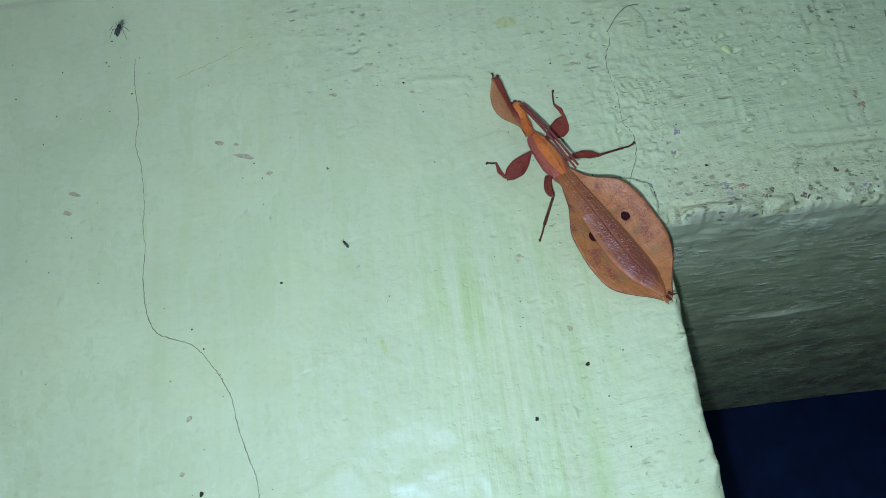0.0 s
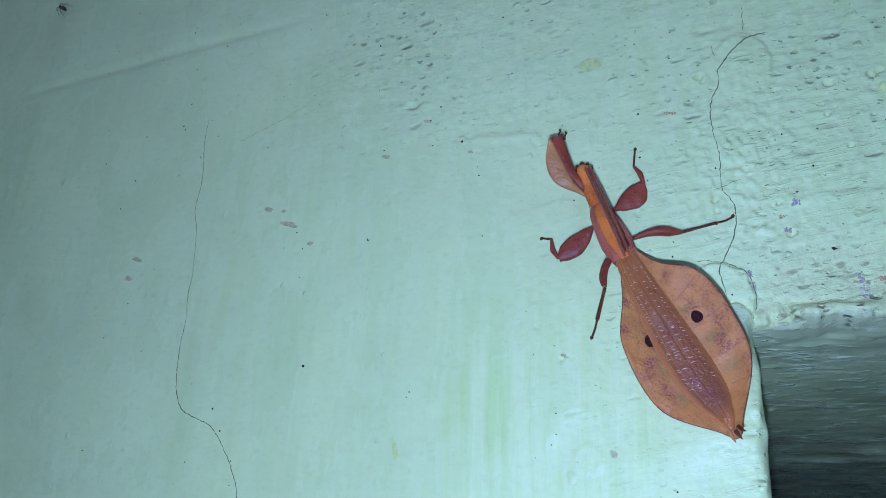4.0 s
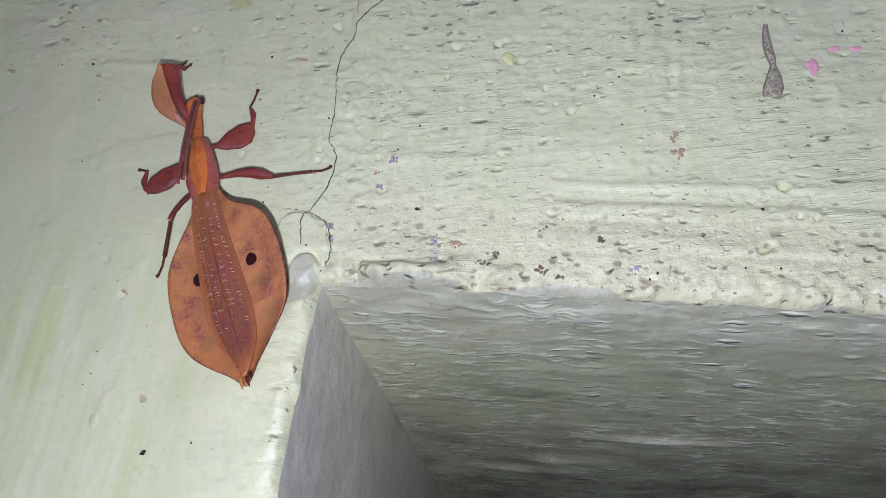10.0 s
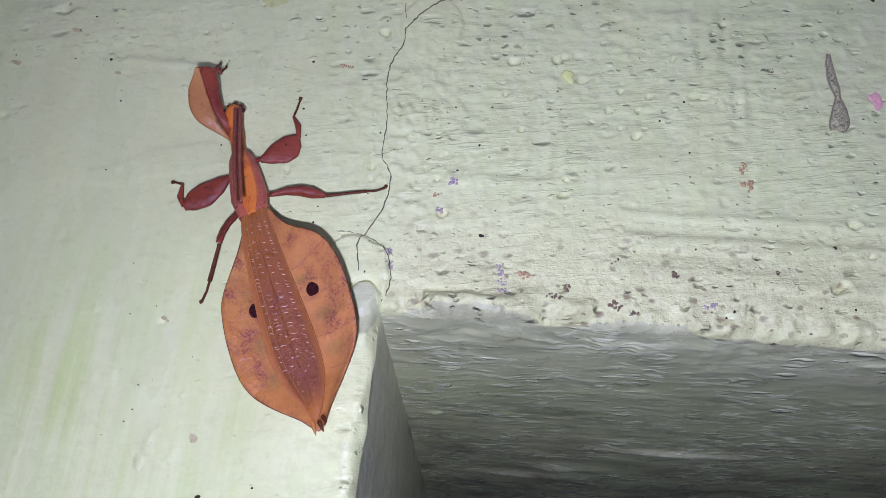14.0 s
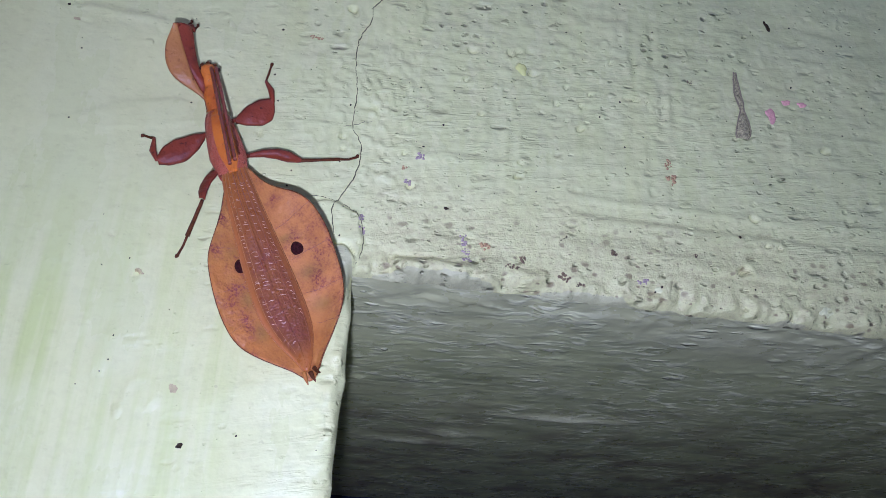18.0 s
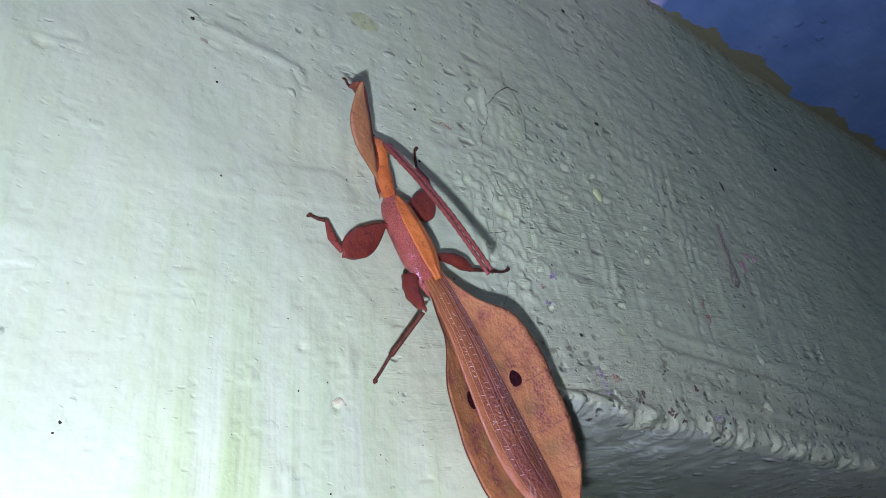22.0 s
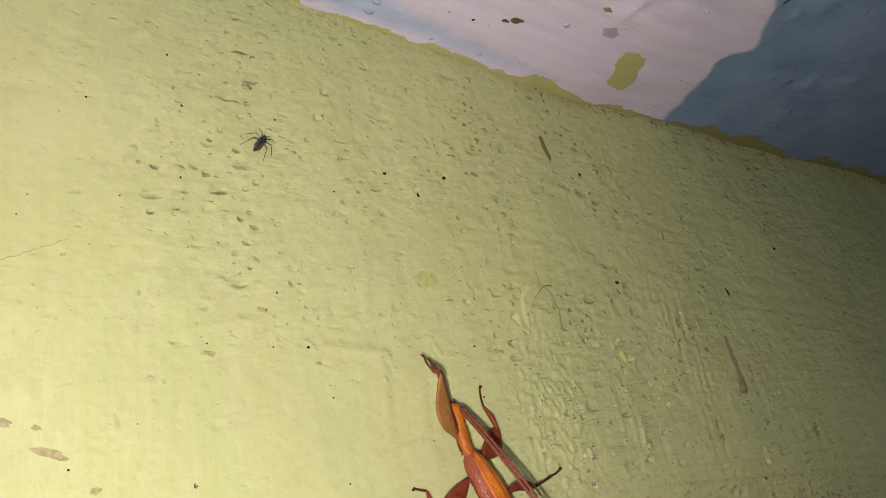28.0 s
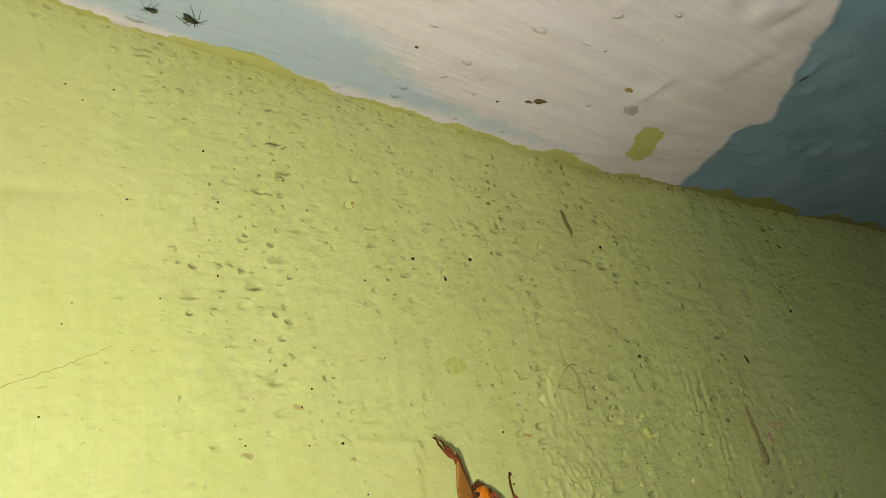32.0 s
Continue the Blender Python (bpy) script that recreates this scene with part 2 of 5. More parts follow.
def soffit_paint():
    """Smooth glossy grey-green paint with its highlights coloured in. The mask holds R: the greyer band in front, G:
    pale streaks, B: old brown stains and shade towards the back.
    """
    m, nt, b = nodes_of("glossy_grey_green_paint")
    c = coords(nt)
    r, g, p = masks(nt)
    warp = put(nt, "ShaderNodeTexNoise", Scale=55.0, Detail=2.0)
    nt.links.new(c, warp.inputs["Vector"])
    bent = nt.nodes.new("ShaderNodeVectorMath")
    bent.operation = "MULTIPLY_ADD"
    nt.links.new(warp.outputs["Color"], bent.inputs[0])
    bent.inputs[1].default_value = (0.006, 0.008, 0.0)
    nt.links.new(c, bent.inputs[2])
    w = bent.outputs[0]
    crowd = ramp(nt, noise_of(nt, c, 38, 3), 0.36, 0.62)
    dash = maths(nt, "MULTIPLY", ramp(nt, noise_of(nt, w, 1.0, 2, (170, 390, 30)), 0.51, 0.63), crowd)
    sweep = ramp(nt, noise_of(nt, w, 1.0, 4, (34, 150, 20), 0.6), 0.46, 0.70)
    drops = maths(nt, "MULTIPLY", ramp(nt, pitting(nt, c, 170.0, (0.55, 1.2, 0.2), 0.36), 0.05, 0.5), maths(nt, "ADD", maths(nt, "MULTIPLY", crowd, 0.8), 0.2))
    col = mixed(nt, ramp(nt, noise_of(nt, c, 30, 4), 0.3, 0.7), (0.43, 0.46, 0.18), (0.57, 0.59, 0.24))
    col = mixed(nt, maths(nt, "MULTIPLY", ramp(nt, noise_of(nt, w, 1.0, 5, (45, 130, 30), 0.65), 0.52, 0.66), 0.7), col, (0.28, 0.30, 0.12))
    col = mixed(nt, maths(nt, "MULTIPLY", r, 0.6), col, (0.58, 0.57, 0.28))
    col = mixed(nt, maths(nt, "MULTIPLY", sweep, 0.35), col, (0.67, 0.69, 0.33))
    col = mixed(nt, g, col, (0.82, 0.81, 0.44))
    # dashes and drops: highlights of the glossy bumps, put in as pale colour
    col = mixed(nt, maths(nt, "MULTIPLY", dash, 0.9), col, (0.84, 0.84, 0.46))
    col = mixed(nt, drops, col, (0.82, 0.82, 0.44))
    # brown stains that also carry the shade of the far end
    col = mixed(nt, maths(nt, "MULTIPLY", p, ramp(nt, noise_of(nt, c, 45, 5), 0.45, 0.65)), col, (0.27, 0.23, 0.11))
    nt.links.new(col, b.inputs["Base Color"])
    nt.links.new(ramp(nt, noise_of(nt, c, 80, 4), 0.3, 0.7, (0.22,) * 3 + (1,), (0.42,) * 3 + (1,)), b.inputs["Roughness"])
    bumped(nt, b, [(noise_of(nt, c, 60, 2), 0.0007), (sweep, 0.00012), (dash, 0.00024), (drops, 0.0007), (noise_of(nt, c, 500, 3), 0.00008)])
    return m


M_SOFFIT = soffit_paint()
M_JAMB = plain("grey_jamb_paint", (0.67, 0.64, 0.37), 0.42, 0.14, 90, bump=0.0006)
# two dark colours that stand for the shade inside cracks
M_CRACK = plain("crack_shade", (0.15, 0.145, 0.068), 0.9, 0.4, 900, bump=0, spec=0.1)
M_FAINT = plain("faint_crack_shade", (0.28, 0.28, 0.11), 0.9, 0.4, 300, bump=0)
M_DARK = plain("black_dirt", (0.042, 0.030, 0.014), 0.8, 0.4, 2000, spec=0.08)
M_BROWN = plain("brown_dirt", (0.17, 0.12, 0.05), 0.85, 0.6, 1500)
M_RUST = plain("rust_fleck", (0.46, 0.29, 0.11), 0.7, 0.4, 1500)
M_PURPLE = plain("purple_paint_fleck", (0.40, 0.31, 0.25), 0.7, 0.4, 1700)
M_PINK = plain("pink_paint_chip", (0.80, 0.42, 0.33), 0.5, 0.15, 1200)
M_WHITE = plain("white_plaster_and_glare", (0.70, 0.71, 0.33), 0.8, 0.15, 1200)
M_FRESH = plain("fresh_yellow_paint", (0.66, 0.68, 0.20), 0.45, 0.15, 500)
M_TAN = plain("tan_stain", (0.48, 0.40, 0.17), 0.7, 0.25, 700)
M_OLIVE = plain("olive_stain", (0.58, 0.59, 0.18), 0.6, 0.2, 500)
M_CASE = plain("grey_dust_case", (0.46, 0.41, 0.19), 0.95, 0.6, 1300, bump=0.0004)
M_CASERIM = plain("case_rim_dust", (0.26, 0.22, 0.11), 0.9, 0.3, 1500)
M_STRAW = plain("brown_straw", (0.19, 0.15, 0.05), 0.7, 0.4, 1500)
M_SMUDGE = plain("grey_smudge", (0.52, 0.46, 0.52), 0.7, 0.2, 500)
M_LUMP = plain("ceiling_lump", (0.74, 0.62, 0.75), 0.5, 0.1, 500)
M_BLUE = plain("navy_wall_paint", (0.028, 0.050, 0.14), 0.6, 0.25, 30)
M_ROOM = plain("room_paint", (0.45, 0.45, 0.32), 0.7, 0.12, 6)
M_FLOOR = plain("cement_floor", (0.25, 0.24, 0.22), 0.7, 0.25, 9)


def ceiling_paint():
    """Lilac-white distemper with a blue coat beyond a ragged line (R), yellow overrun from the wall (G), pale blue remains (B)."""
    m, nt, b = nodes_of("patchy_ceiling_paint")
    c = coords(nt)
    r, g, p = masks(nt)
    wob = maths(nt, "MULTIPLY", maths(nt, "SUBTRACT", noise_of(nt, c, 120, 5), 0.5), 0.5)
    wob2 = maths(nt, "MULTIPLY", maths(nt, "SUBTRACT", noise_of(nt, c, 330, 4), 0.5), 0.55)
    col = mixed(nt, ramp(nt, noise_of(nt, c, 1.0, 5, (18, 190, 1)), 0.3, 0.7), (0.80, 0.69, 0.81), (0.90, 0.80, 0.91))
    pale = ramp(nt, maths(nt, "ADD", p, wob), 0.35, 0.75)
    col = mixed(nt, maths(nt, "MULTIPLY", pale, 0.75), col, (0.42, 0.54, 0.74))
    blue = mixed(nt, ramp(nt, noise_of(nt, c, 45, 5), 0.35, 0.65), (0.21, 0.31, 0.46), (0.29, 0.40, 0.55))
    col = mixed(nt, ramp(nt, maths(nt, "ADD", r, maths(nt, "MULTIPLY", wob, 0.35)), 0.42, 0.58), col, blue)
    # further right the overrun turns brown: mostly shade put into its colour, some dirt
    sx_ = nt.nodes.new("ShaderNodeSeparateXYZ")
    nt.links.new(c, sx_.inputs[0])
    worn = ramp(nt, maths(nt, "ADD", sx_.outputs[0], maths(nt, "MULTIPLY", wob, 0.06)), 0.08, 0.13)
    col = mixed(nt, ramp(nt, maths(nt, "ADD", g, wob2), 0.47, 0.53), col, mixed(nt, worn, mixed(nt, noise_of(nt, c, 150), (0.53, 0.48, 0.17), (0.62, 0.60, 0.24)), (0.31, 0.28, 0.10)))
    col = mixed(nt, ramp(nt, noise_of(nt, c, 230, 2), 0.76, 0.80), col, (0.16, 0.10, 0.05))
    nt.links.new(col, b.inputs["Base Color"])
    b.inputs["Roughness"].default_value = 0.55
    bumped(nt, b, [(noise_of(nt, c, 1.0, 4, (30, 420, 1)), 0.0009), (noise_of(nt, c, 160, 3), 0.0006), (ramp(nt, pitting(nt, c, 150.0, (0.7, 1, 1), 0.30), 0.02, 0.5), 0.0006)])
    return m


M_CEIL = ceiling_paint()


# ---- relief of the plaster ----
def lattice(ix, iz, seed):
    h = (ix.astype(np.int64) * 374761393 + iz.astype(np.int64) * 668265263 + seed * 974634777) & 0x7FFFFFFF
    h = ((h ^ (h >> 13)) * 1274126177) & 0x7FFFFFFF
    return ((h ^ (h >> 16)) & 0xFFFF) / 65535.0


def vnoise(x, z, seed=0):
    """Smooth value noise, -1 to 1, for arrays."""
    x, z = np.asarray(x, float), np.asarray(z, float)
    ix, iz = np.floor(x), np.floor(z)
    fx, fz = x - ix, z - iz
    fx, fz = fx * fx * (3 - 2 * fx), fz * fz * (3 - 2 * fz)
    a, b = lattice(ix, iz, seed), lattice(ix + 1, iz, seed)
    c, d = lattice(ix, iz + 1, seed), lattice(ix + 1, iz + 1, seed)
    return 2 * ((a * (1 - fx) + b * fx) * (1 - fz) + (c * (1 - fx) + d * fx) * fz) - 1


def step(a, b, v):
    q = np.clip((v - a) / (b - a), 0, 1)
    return q * q * (3 - 2 * q)


rng = np.random.default_rng(7)
# pits in the plaster: x, z, half width, half height, depth (metres)
PITS = []
for _ in range(240):
    px, pz = rng.uniform(-0.14, 0.30), rng.uniform(0.0, 0.175)
    if rng.random() < 0.75 and px < -0.02 and pz < 0.08:
        continue
    PITS.append((px, pz, rng.uniform(0.0006, 0.0017), rng.uniform(0.0005, 0.0010), rng.choice((1.0, 0.6)) * rng.uniform(0.0003, 0.0008)))
for px, pz, hw in ((46.7, 68.3, 2.6), (28.6, 72.6, 2.6), (39.9, 74, 2.2), (31.2, 51.4, 1.5), (-6.6, 37.9, 1.6), (-6.4, 34.1, 1.1), (10.5, 35.2, 1.4),
                   (12.9, 25.4, 1.7), (43.4, 32.9, 1.8), (108.7, 13.1, 3.2), (78.7, 64.7, 1.3), (82, 64.3, 1), (71, 75.9, 1.3), (-7.6, 79.7, 2.2),
                   (26.3, 61.8, 1.4), (42.3, 75, 2.0), (53.7, 59, 1.5), (61.2, 51.8, 1.8), (42.6, 32.9, 1.8), (113, 29.8, 2.2), (116.7, 21.1, 1.3), (120.7, 21.4, 1.5), (64.5, 63.7, 1.4), (56.5, 65.3, 1.3), (87.8, 63.4, 1.2), (61.6, 59.3, 1.1), (57.3, 53.5, 1.1), (43.8, 37.2, 1.4), (-28.4, 127.7, 1.8), (-42.8, 113.4, 1.6), (-72.5, 137.8, 1.4), (-91.2, 129.7, 1.0), (-115, 100.1, 1.5), (-107.8, 101.2, 1.8), (8.6, 136.4, 1.2), (-41.4, 171, 1.6), (-1.5, 107.1, 1.5), (-39, 119, 1.6), (-27, 127, 1.5), (-69, 148, 1.8), (-50.6, -7.2, 1.3), (140, 57, 2.5)):
    PITS.append((px / 1000, pz / 1000, hw / 1700, hw / 2500, 0.0019))


def nub(x, z):
    """1 on the outline of the rounded lump of filler on the corner, less inside it."""
    return np.hypot((x + 0.0036 + 0.0004 * vnoise(x * 300, z * 300, 63)) / 0.0046, np.where(z > 0.001, z - 0.001, (z - 0.001) * 0.5) / 0.0056)


def relief(x, z):
    """How far the plaster stands out of the plane y = 0; z above the soffit's edge."""
    x, z = np.broadcast_arrays(np.asarray(x, float), np.asarray(z, float))
    h = 0.0009 * vnoise(x * 16, z * 16, 1) + 0.0004 * vnoise(x * 55, z * 70, 2)
    side = step(-0.05, 0.01, x + 0.02 * vnoise(x * 30, z * 30, 9))           # right of the pier: trowelled across
    comb = step(0.02, 0.07, x) * step(0.10, 0.04, z)                          # combed upright
    h = h + side * (1 - 0.5 * comb) * (0.00018 * vnoise(x * 45, z * 330, 3) + 0.00012 * vnoise(x * 110, z * 420, 4))
    h = h + (1 - side) * step(0.09, 0.0, z) * (0.00016 * vnoise(x * 130 + z * 9, z * 14, 5) + 0.00006 * vnoise(x * 230 + z * 20, z * 26 - x * 20, 6))
    h = h + comb * 0.00016 * vnoise(x * 320, z * 40, 7)
    # patches of crumbs, of upright comb marks and of strokes across
    crumb = np.exp(-(((x - 0.002) / 0.016) ** 2) - ((z - 0.046) / 0.026) ** 2)
    h = h + crumb * (0.0006 * step(0.15, 0.45, vnoise(x * 560 + z * 90, z * 520, 35)) + 0.0003 * vnoise(x * 800, z * 760, 36))
    raked = step(0.022, 0.038, x) * step(0.105, 0.085, x) * step(0.022, 0.034, z) * step(0.108, 0.085, z) * step(-0.25, 0.25, vnoise(x * 45, z * 30, 37))
    h = h + raked * 0.00030 * vnoise(x * 460, z * 48, 38)
    left = step(-0.066, -0.060, x) * step(-0.040, -0.048, x) * step(0.03, 0.05, z) * step(0.10, 0.085, z)
    h = h + left * 0.00022 * vnoise(x * 330, z * 40, 39)
    ruled = step(0.048, 0.066, x) * step(0.038, 0.028, z) * step(0.004, 0.009, z)
    h = h + ruled * 0.00055 * vnoise(x * 14 + 0.6 * vnoise(x * 60, z * 60, 40), z * 480, 52)
    chips = step(-0.02, 0.03, x) * step(0.045, 0.06, z) * step(0.10, 0.085, z)
    h = h + chips * 0.0003 * step(0.25, 0.7, vnoise(x * 340 + z * 40, z * 430, 53))
    h = h + 0.0007 * step(0.0, 0.07, 1 - np.hypot((x - 0.0052) / 0.0088, (z - 0.0815) / 0.0120) + 0.08 * vnoise(x * 260, z * 260, 54)) * step(0.072, 0.080, z)
    high = step(0.06, 0.11, z)
    h = h + high * (0.00008 * vnoise(x * 120 - z * 40, z * 190 + x * 60, 8) + 0.00010 * vnoise(x * 190 + z * 120, z * 200 - x * 110, 10))
    h = h + high * 0.00018 * step(0.44, 0.54, vnoise(x * 130 + 1.5 * vnoise(x * 60, z * 60, 14), z * 270 + x * 30, 13)) * step(-0.19, -0.12, x)
    h = h + side * (1 - 0.6 * comb) * 0.00008 * step(0.25, 0.42, vnoise(x * 80 + 1.5 * vnoise(x * 70, z * 70, 16), z * 300, 15))
    h = h + 0.0002 * step(0.36, 0.52, vnoise(x * 70 + z * 40, z * 110 - x * 35, 17)) * (1 - side)
    h = h + side * 0.0001 * np.maximum(0, vnoise(x * 210, z * 240, 11)) ** 1.5
    xw, zw = x + 0.0006 * vnoise(x * 420, z * 420, 33), z + 0.0005 * vnoise(x * 420, z * 420, 34)
    for px, pz, a, b, d in (PITS if x.size > 60 else [p for p in PITS if abs(x - p[0]).min() < 2.5 * p[2] and abs(z - p[1]).min() < 2.5 * p[3]]):
        near = np.nonzero((abs(x - px) < 2.5 * a) & (abs(z - pz) < 2.5 * b))
        if len(near[0]):
            q = ((xw[near] - px) / a) ** 2 + ((zw[near] - pz) / b) ** 2
            h[near] += 0.16 * d * np.exp(-((np.sqrt(q) - 1.5) ** 2) * 5) - d * np.exp(-q * q * 0.8)
    # the flake of filler at the corner, with a clear edge
    fl = 1 - np.sqrt(((x + 0.0065) / 0.0085) ** 2 + ((z - 0.0085) / 0.0105) ** 2) + 0.12 * vnoise(x * 300, z * 300, 12)
    h = h + 0.0014 * step(0.0, 0.06, fl)
    for px, pz, r in ((-0.0448, -0.036, 0.0034), (-0.1875, -0.0598, 0.005), (-0.0626, -0.0222, 0.002), (-0.158, -0.057, 0.0026)):
        h = h + 0.0004 * np.exp(-(((np.hypot(x - px, z - pz) - r) / 0.0008) ** 2))
    h = h + 0.0022 * np.exp(-(((x - 0.0235) / 0.0125) ** 8) - ((z - 0.0025) / 0.0024) ** 4)
    q = nub(x, z)
    h = h + 0.0014 * step(1.0, 0.82, q) - 0.0016 * np.exp(-(((q - 1.06) / 0.08) ** 2)) * step(0.0005, 0.003, z)
    h = h - 0.0011 * np.exp(-(((x - 0.0098) / 0.0006) ** 2)) * step(0.0065, 0.005, z) - 0.0009 * np.exp(-(((z - 0.0062) / 0.0006) ** 2)) * step(0.009, 0.011, x) * step(0.026, 0.020, x)
    worn = step(0.010, 0.002, z) * step(-0.004, 0.002, x) + 0.8 * step(-0.006, -0.001, x) * step(0.004, 0.0, z)
    h = h + worn * (0.0009 * vnoise(x * 260, z * 300, 26) + 0.0006 * vnoise(x * 560, z * 560, 27))
    # long scar on the far upper part, and a ridge of an old coat
    h = h - 0.0011 * np.exp(-(((z - 0.120 - 0.12 * (x + 0.2)) / 0.0022) ** 2)) * step(-0.275, -0.25, x) * step(-0.13, -0.17, x)
    h = h + 0.0006 * np.exp(-(((z - 0.066 + 0.04 * (x + 0.07)) / 0.0014) ** 2)) * step(-0.085, -0.08, x) * step(-0.055, -0.06, x)
    h = h + 0.0006 * step(0.0035, 0.0, abs(z - 0.0045)) * step(0.010, 0.016, x) * step(0.06, 0.04, x)
    return h


def edge_warp(x, z, y=0.0):
    """Unevenness of the opening's edges: shifts in x and z near them."""
    f = np.exp(-np.minimum(abs(x), 0.05) / 0.006) * np.exp(-y / 0.03)
    g = np.exp(-abs(z) / 0.006) * np.exp(-y / 0.03)
    return f * 0.0009 * vnoise(z * 60, z * 0 + 3.3, 21) + f * 0.0004 * vnoise(z * 240, z * 0 + 1.3, 22), g * (0.0011 * vnoise(x * 42, x * 0 + 7.7, 23) + (0.35 + 0.65 * step(-0.2, 0.5, vnoise(x * 31, x * 0 + 5.1, 28))) * (0.0008 * vnoise(x * 190, x * 0 + 2.7, 24) + 0.0004 * vnoise(x * 420, x * 0 + 4.7, 25)))


def bulge(x, z):
    """The pier's plaster swells towards the opening's side."""
    return 0.004 * step(-0.040, -0.004, x) * step(0.0, -0.016, z) * (x < 0.1)


def surface(x, z):
    """y of the wall's face."""
    d = np.where(z >= 0, np.where(x < 0, np.hypot(x, z), np.where(x > XR, np.hypot(x - XR, z), z)), -x)
    d = np.where((z < 0) & (x > XR / 2), x - XR, d)
    rad = 0.0035
    e = np.clip(rad - d, 0, rad)
    return -relief(x, z) * step(0.0, 0.0013, d) - bulge(x, z) + rad - np.sqrt(np.maximum(rad * rad - e * e, 0))


def grid_object(name, points, keep, material, mask=None):
    """A sheet from an array (n, m, 3) of points; keep (n-1, m-1): which cells are there."""
    n, m = points.shape[:2]
    ids = np.arange(n * m).reshape(n, m)
    quads = np.stack([ids[:-1, :-1], ids[1:, :-1], ids[1:, 1:], ids[:-1, 1:]], -1)[keep]
    used = np.unique(quads)
    back = np.zeros(n * m, np.int64)
    back[used] = np.arange(len(used))
    verts, quads = points.reshape(-1, 3)[used], back[quads]
    me = bpy.data.meshes.new(name)
    me.vertices.add(len(verts))
    me.vertices.foreach_set("co", verts.astype(np.float32).ravel())
    me.loops.add(quads.size)
    me.loops.foreach_set("vertex_index", quads.astype(np.int32).ravel())
    me.polygons.add(len(quads))
    me.polygons.foreach_set("loop_start", np.arange(0, quads.size, 4, dtype=np.int32))
    me.update(calc_edges=True)
    me.polygons.foreach_set("use_smooth", np.ones(len(quads), bool))
    if mask is not None:
        at = me.color_attributes.new("mask", "FLOAT_COLOR", "POINT")
        at.data.foreach_set("color", mask.reshape(-1, 4)[used].astype(np.float32).ravel())
    me.materials.append(material)
    me.validate()
    return new(name, me)


def ticks(*spans):
    """Grid lines: spans of (start, end, step)."""
    out = [np.linspace(a, b, max(2, int(round((b - a) / s)) + 1)) for a, b, s in spans]
    return np.unique(np.concatenate(out).round(6))


def box_object(name, lo, hi, material):
    bm = bmesh.new()
    bmesh.ops.create_cube(bm, size=1)
    for v in bm.verts:
        v.co = [(l + h) / 2 + c * (h - l) for l, h, c in zip(lo, hi, v.co)]
    me = bpy.data.meshes.new(name)
    bm.to_mesh(me)
    bm.free()
    me.materials.append(material)
    return new(name, me)


# ---- the wall with its opening ----
gx = ticks((-1.6, -0.36, 0.124), (-0.36, -0.26, 0.002), (-0.26, -0.09, 0.0011), (-0.09, -0.03, 0.0008), (-0.03, 0.13, 0.00055), (0.13, 0.17, 0.001), (0.17, XR, 0.0025), (XR, 0.60, 0.004), (0.60, 1.6, 0.1))
gz = ticks((-2.05, -0.17, 0.188), (-0.17, -0.12, 0.005), (-0.12, 0.0, 0.00125), (0.0, 0.09, 0.00055), (0.09, 0.158, 0.0009), (0.158, 0.216, 0.002))
X, Z = np.meshgrid(gx, gz, indexing="ij")
wx, wz = edge_warp(X, Z)
pts = np.stack([X + wx * (Z < 0.03) * (X < 0.1), surface(X, Z), Z + wz * (X > -0.02) * (X < XR + 0.02) + ZS], -1)
cxm, czm = (gx[:-1] + gx[1:]) / 2, (gz[:-1] + gz[1:]) / 2
keep = ~((cxm[:, None] > 0) & (cxm[:, None] < XR) & (czm[None] < 0))
mask = np.zeros(X.shape + (4,))
mask[..., 0] = step(-0.095, -0.075, X) * step(-0.02, -0.032, X) * step(0.03, -0.03, Z) * 0.8 + 0.25 * step(-0.1, 0.2, vnoise(X * 14, Z * 14, 31))
# G: grit above the opening; at the ceiling the crease's shade plus dirt
mask[..., 1] = np.maximum(step(0.036, 0.006, Z) * step(-0.005, 0.012, X) * 0.75, step(-0.007, -0.001, Z - 0.180 - 0.016 * np.clip((X - 0.05) / 0.22, 0, 1.2)) * 1.6 * (0.25 + 0.75 * step(0.0, 0.08, X))) + 0.06
# larger pits get G too, for dirt and the shade inside them
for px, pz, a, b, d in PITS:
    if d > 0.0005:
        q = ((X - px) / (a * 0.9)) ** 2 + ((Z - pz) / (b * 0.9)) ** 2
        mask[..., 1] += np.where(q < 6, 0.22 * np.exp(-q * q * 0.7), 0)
rough_ = 0.5 + 0.5 * step(-0.15, 0.35, vnoise(X * 30, Z * 42, 32) + 0.4 * vnoise(X * 90, Z * 110, 55))
mask[..., 2] = rough_ * np.clip(step(-0.06, 0.02, X) * 0.8 + step(0.05, 0.10, Z) * step(-0.16, -0.10, X) * 0.8 + 0.12, 0, 1)
near_edge = 0.5 + np.clip((0.0004 + 0.0016 * vnoise(X * 90, Z * 0, 62) + 0.0022 * np.exp(-((X - 0.0235) / 0.012) ** 4) - np.abs(Z)) / 0.003, -0.5, 0.5)
mask[..., 3] = near_edge * step(-0.004, 0.001, X) * (X < XR) + 0.75 * step(1.15, 0.6, nub(X, Z))
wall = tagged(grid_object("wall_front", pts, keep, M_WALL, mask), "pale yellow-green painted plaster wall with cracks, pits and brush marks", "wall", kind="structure")

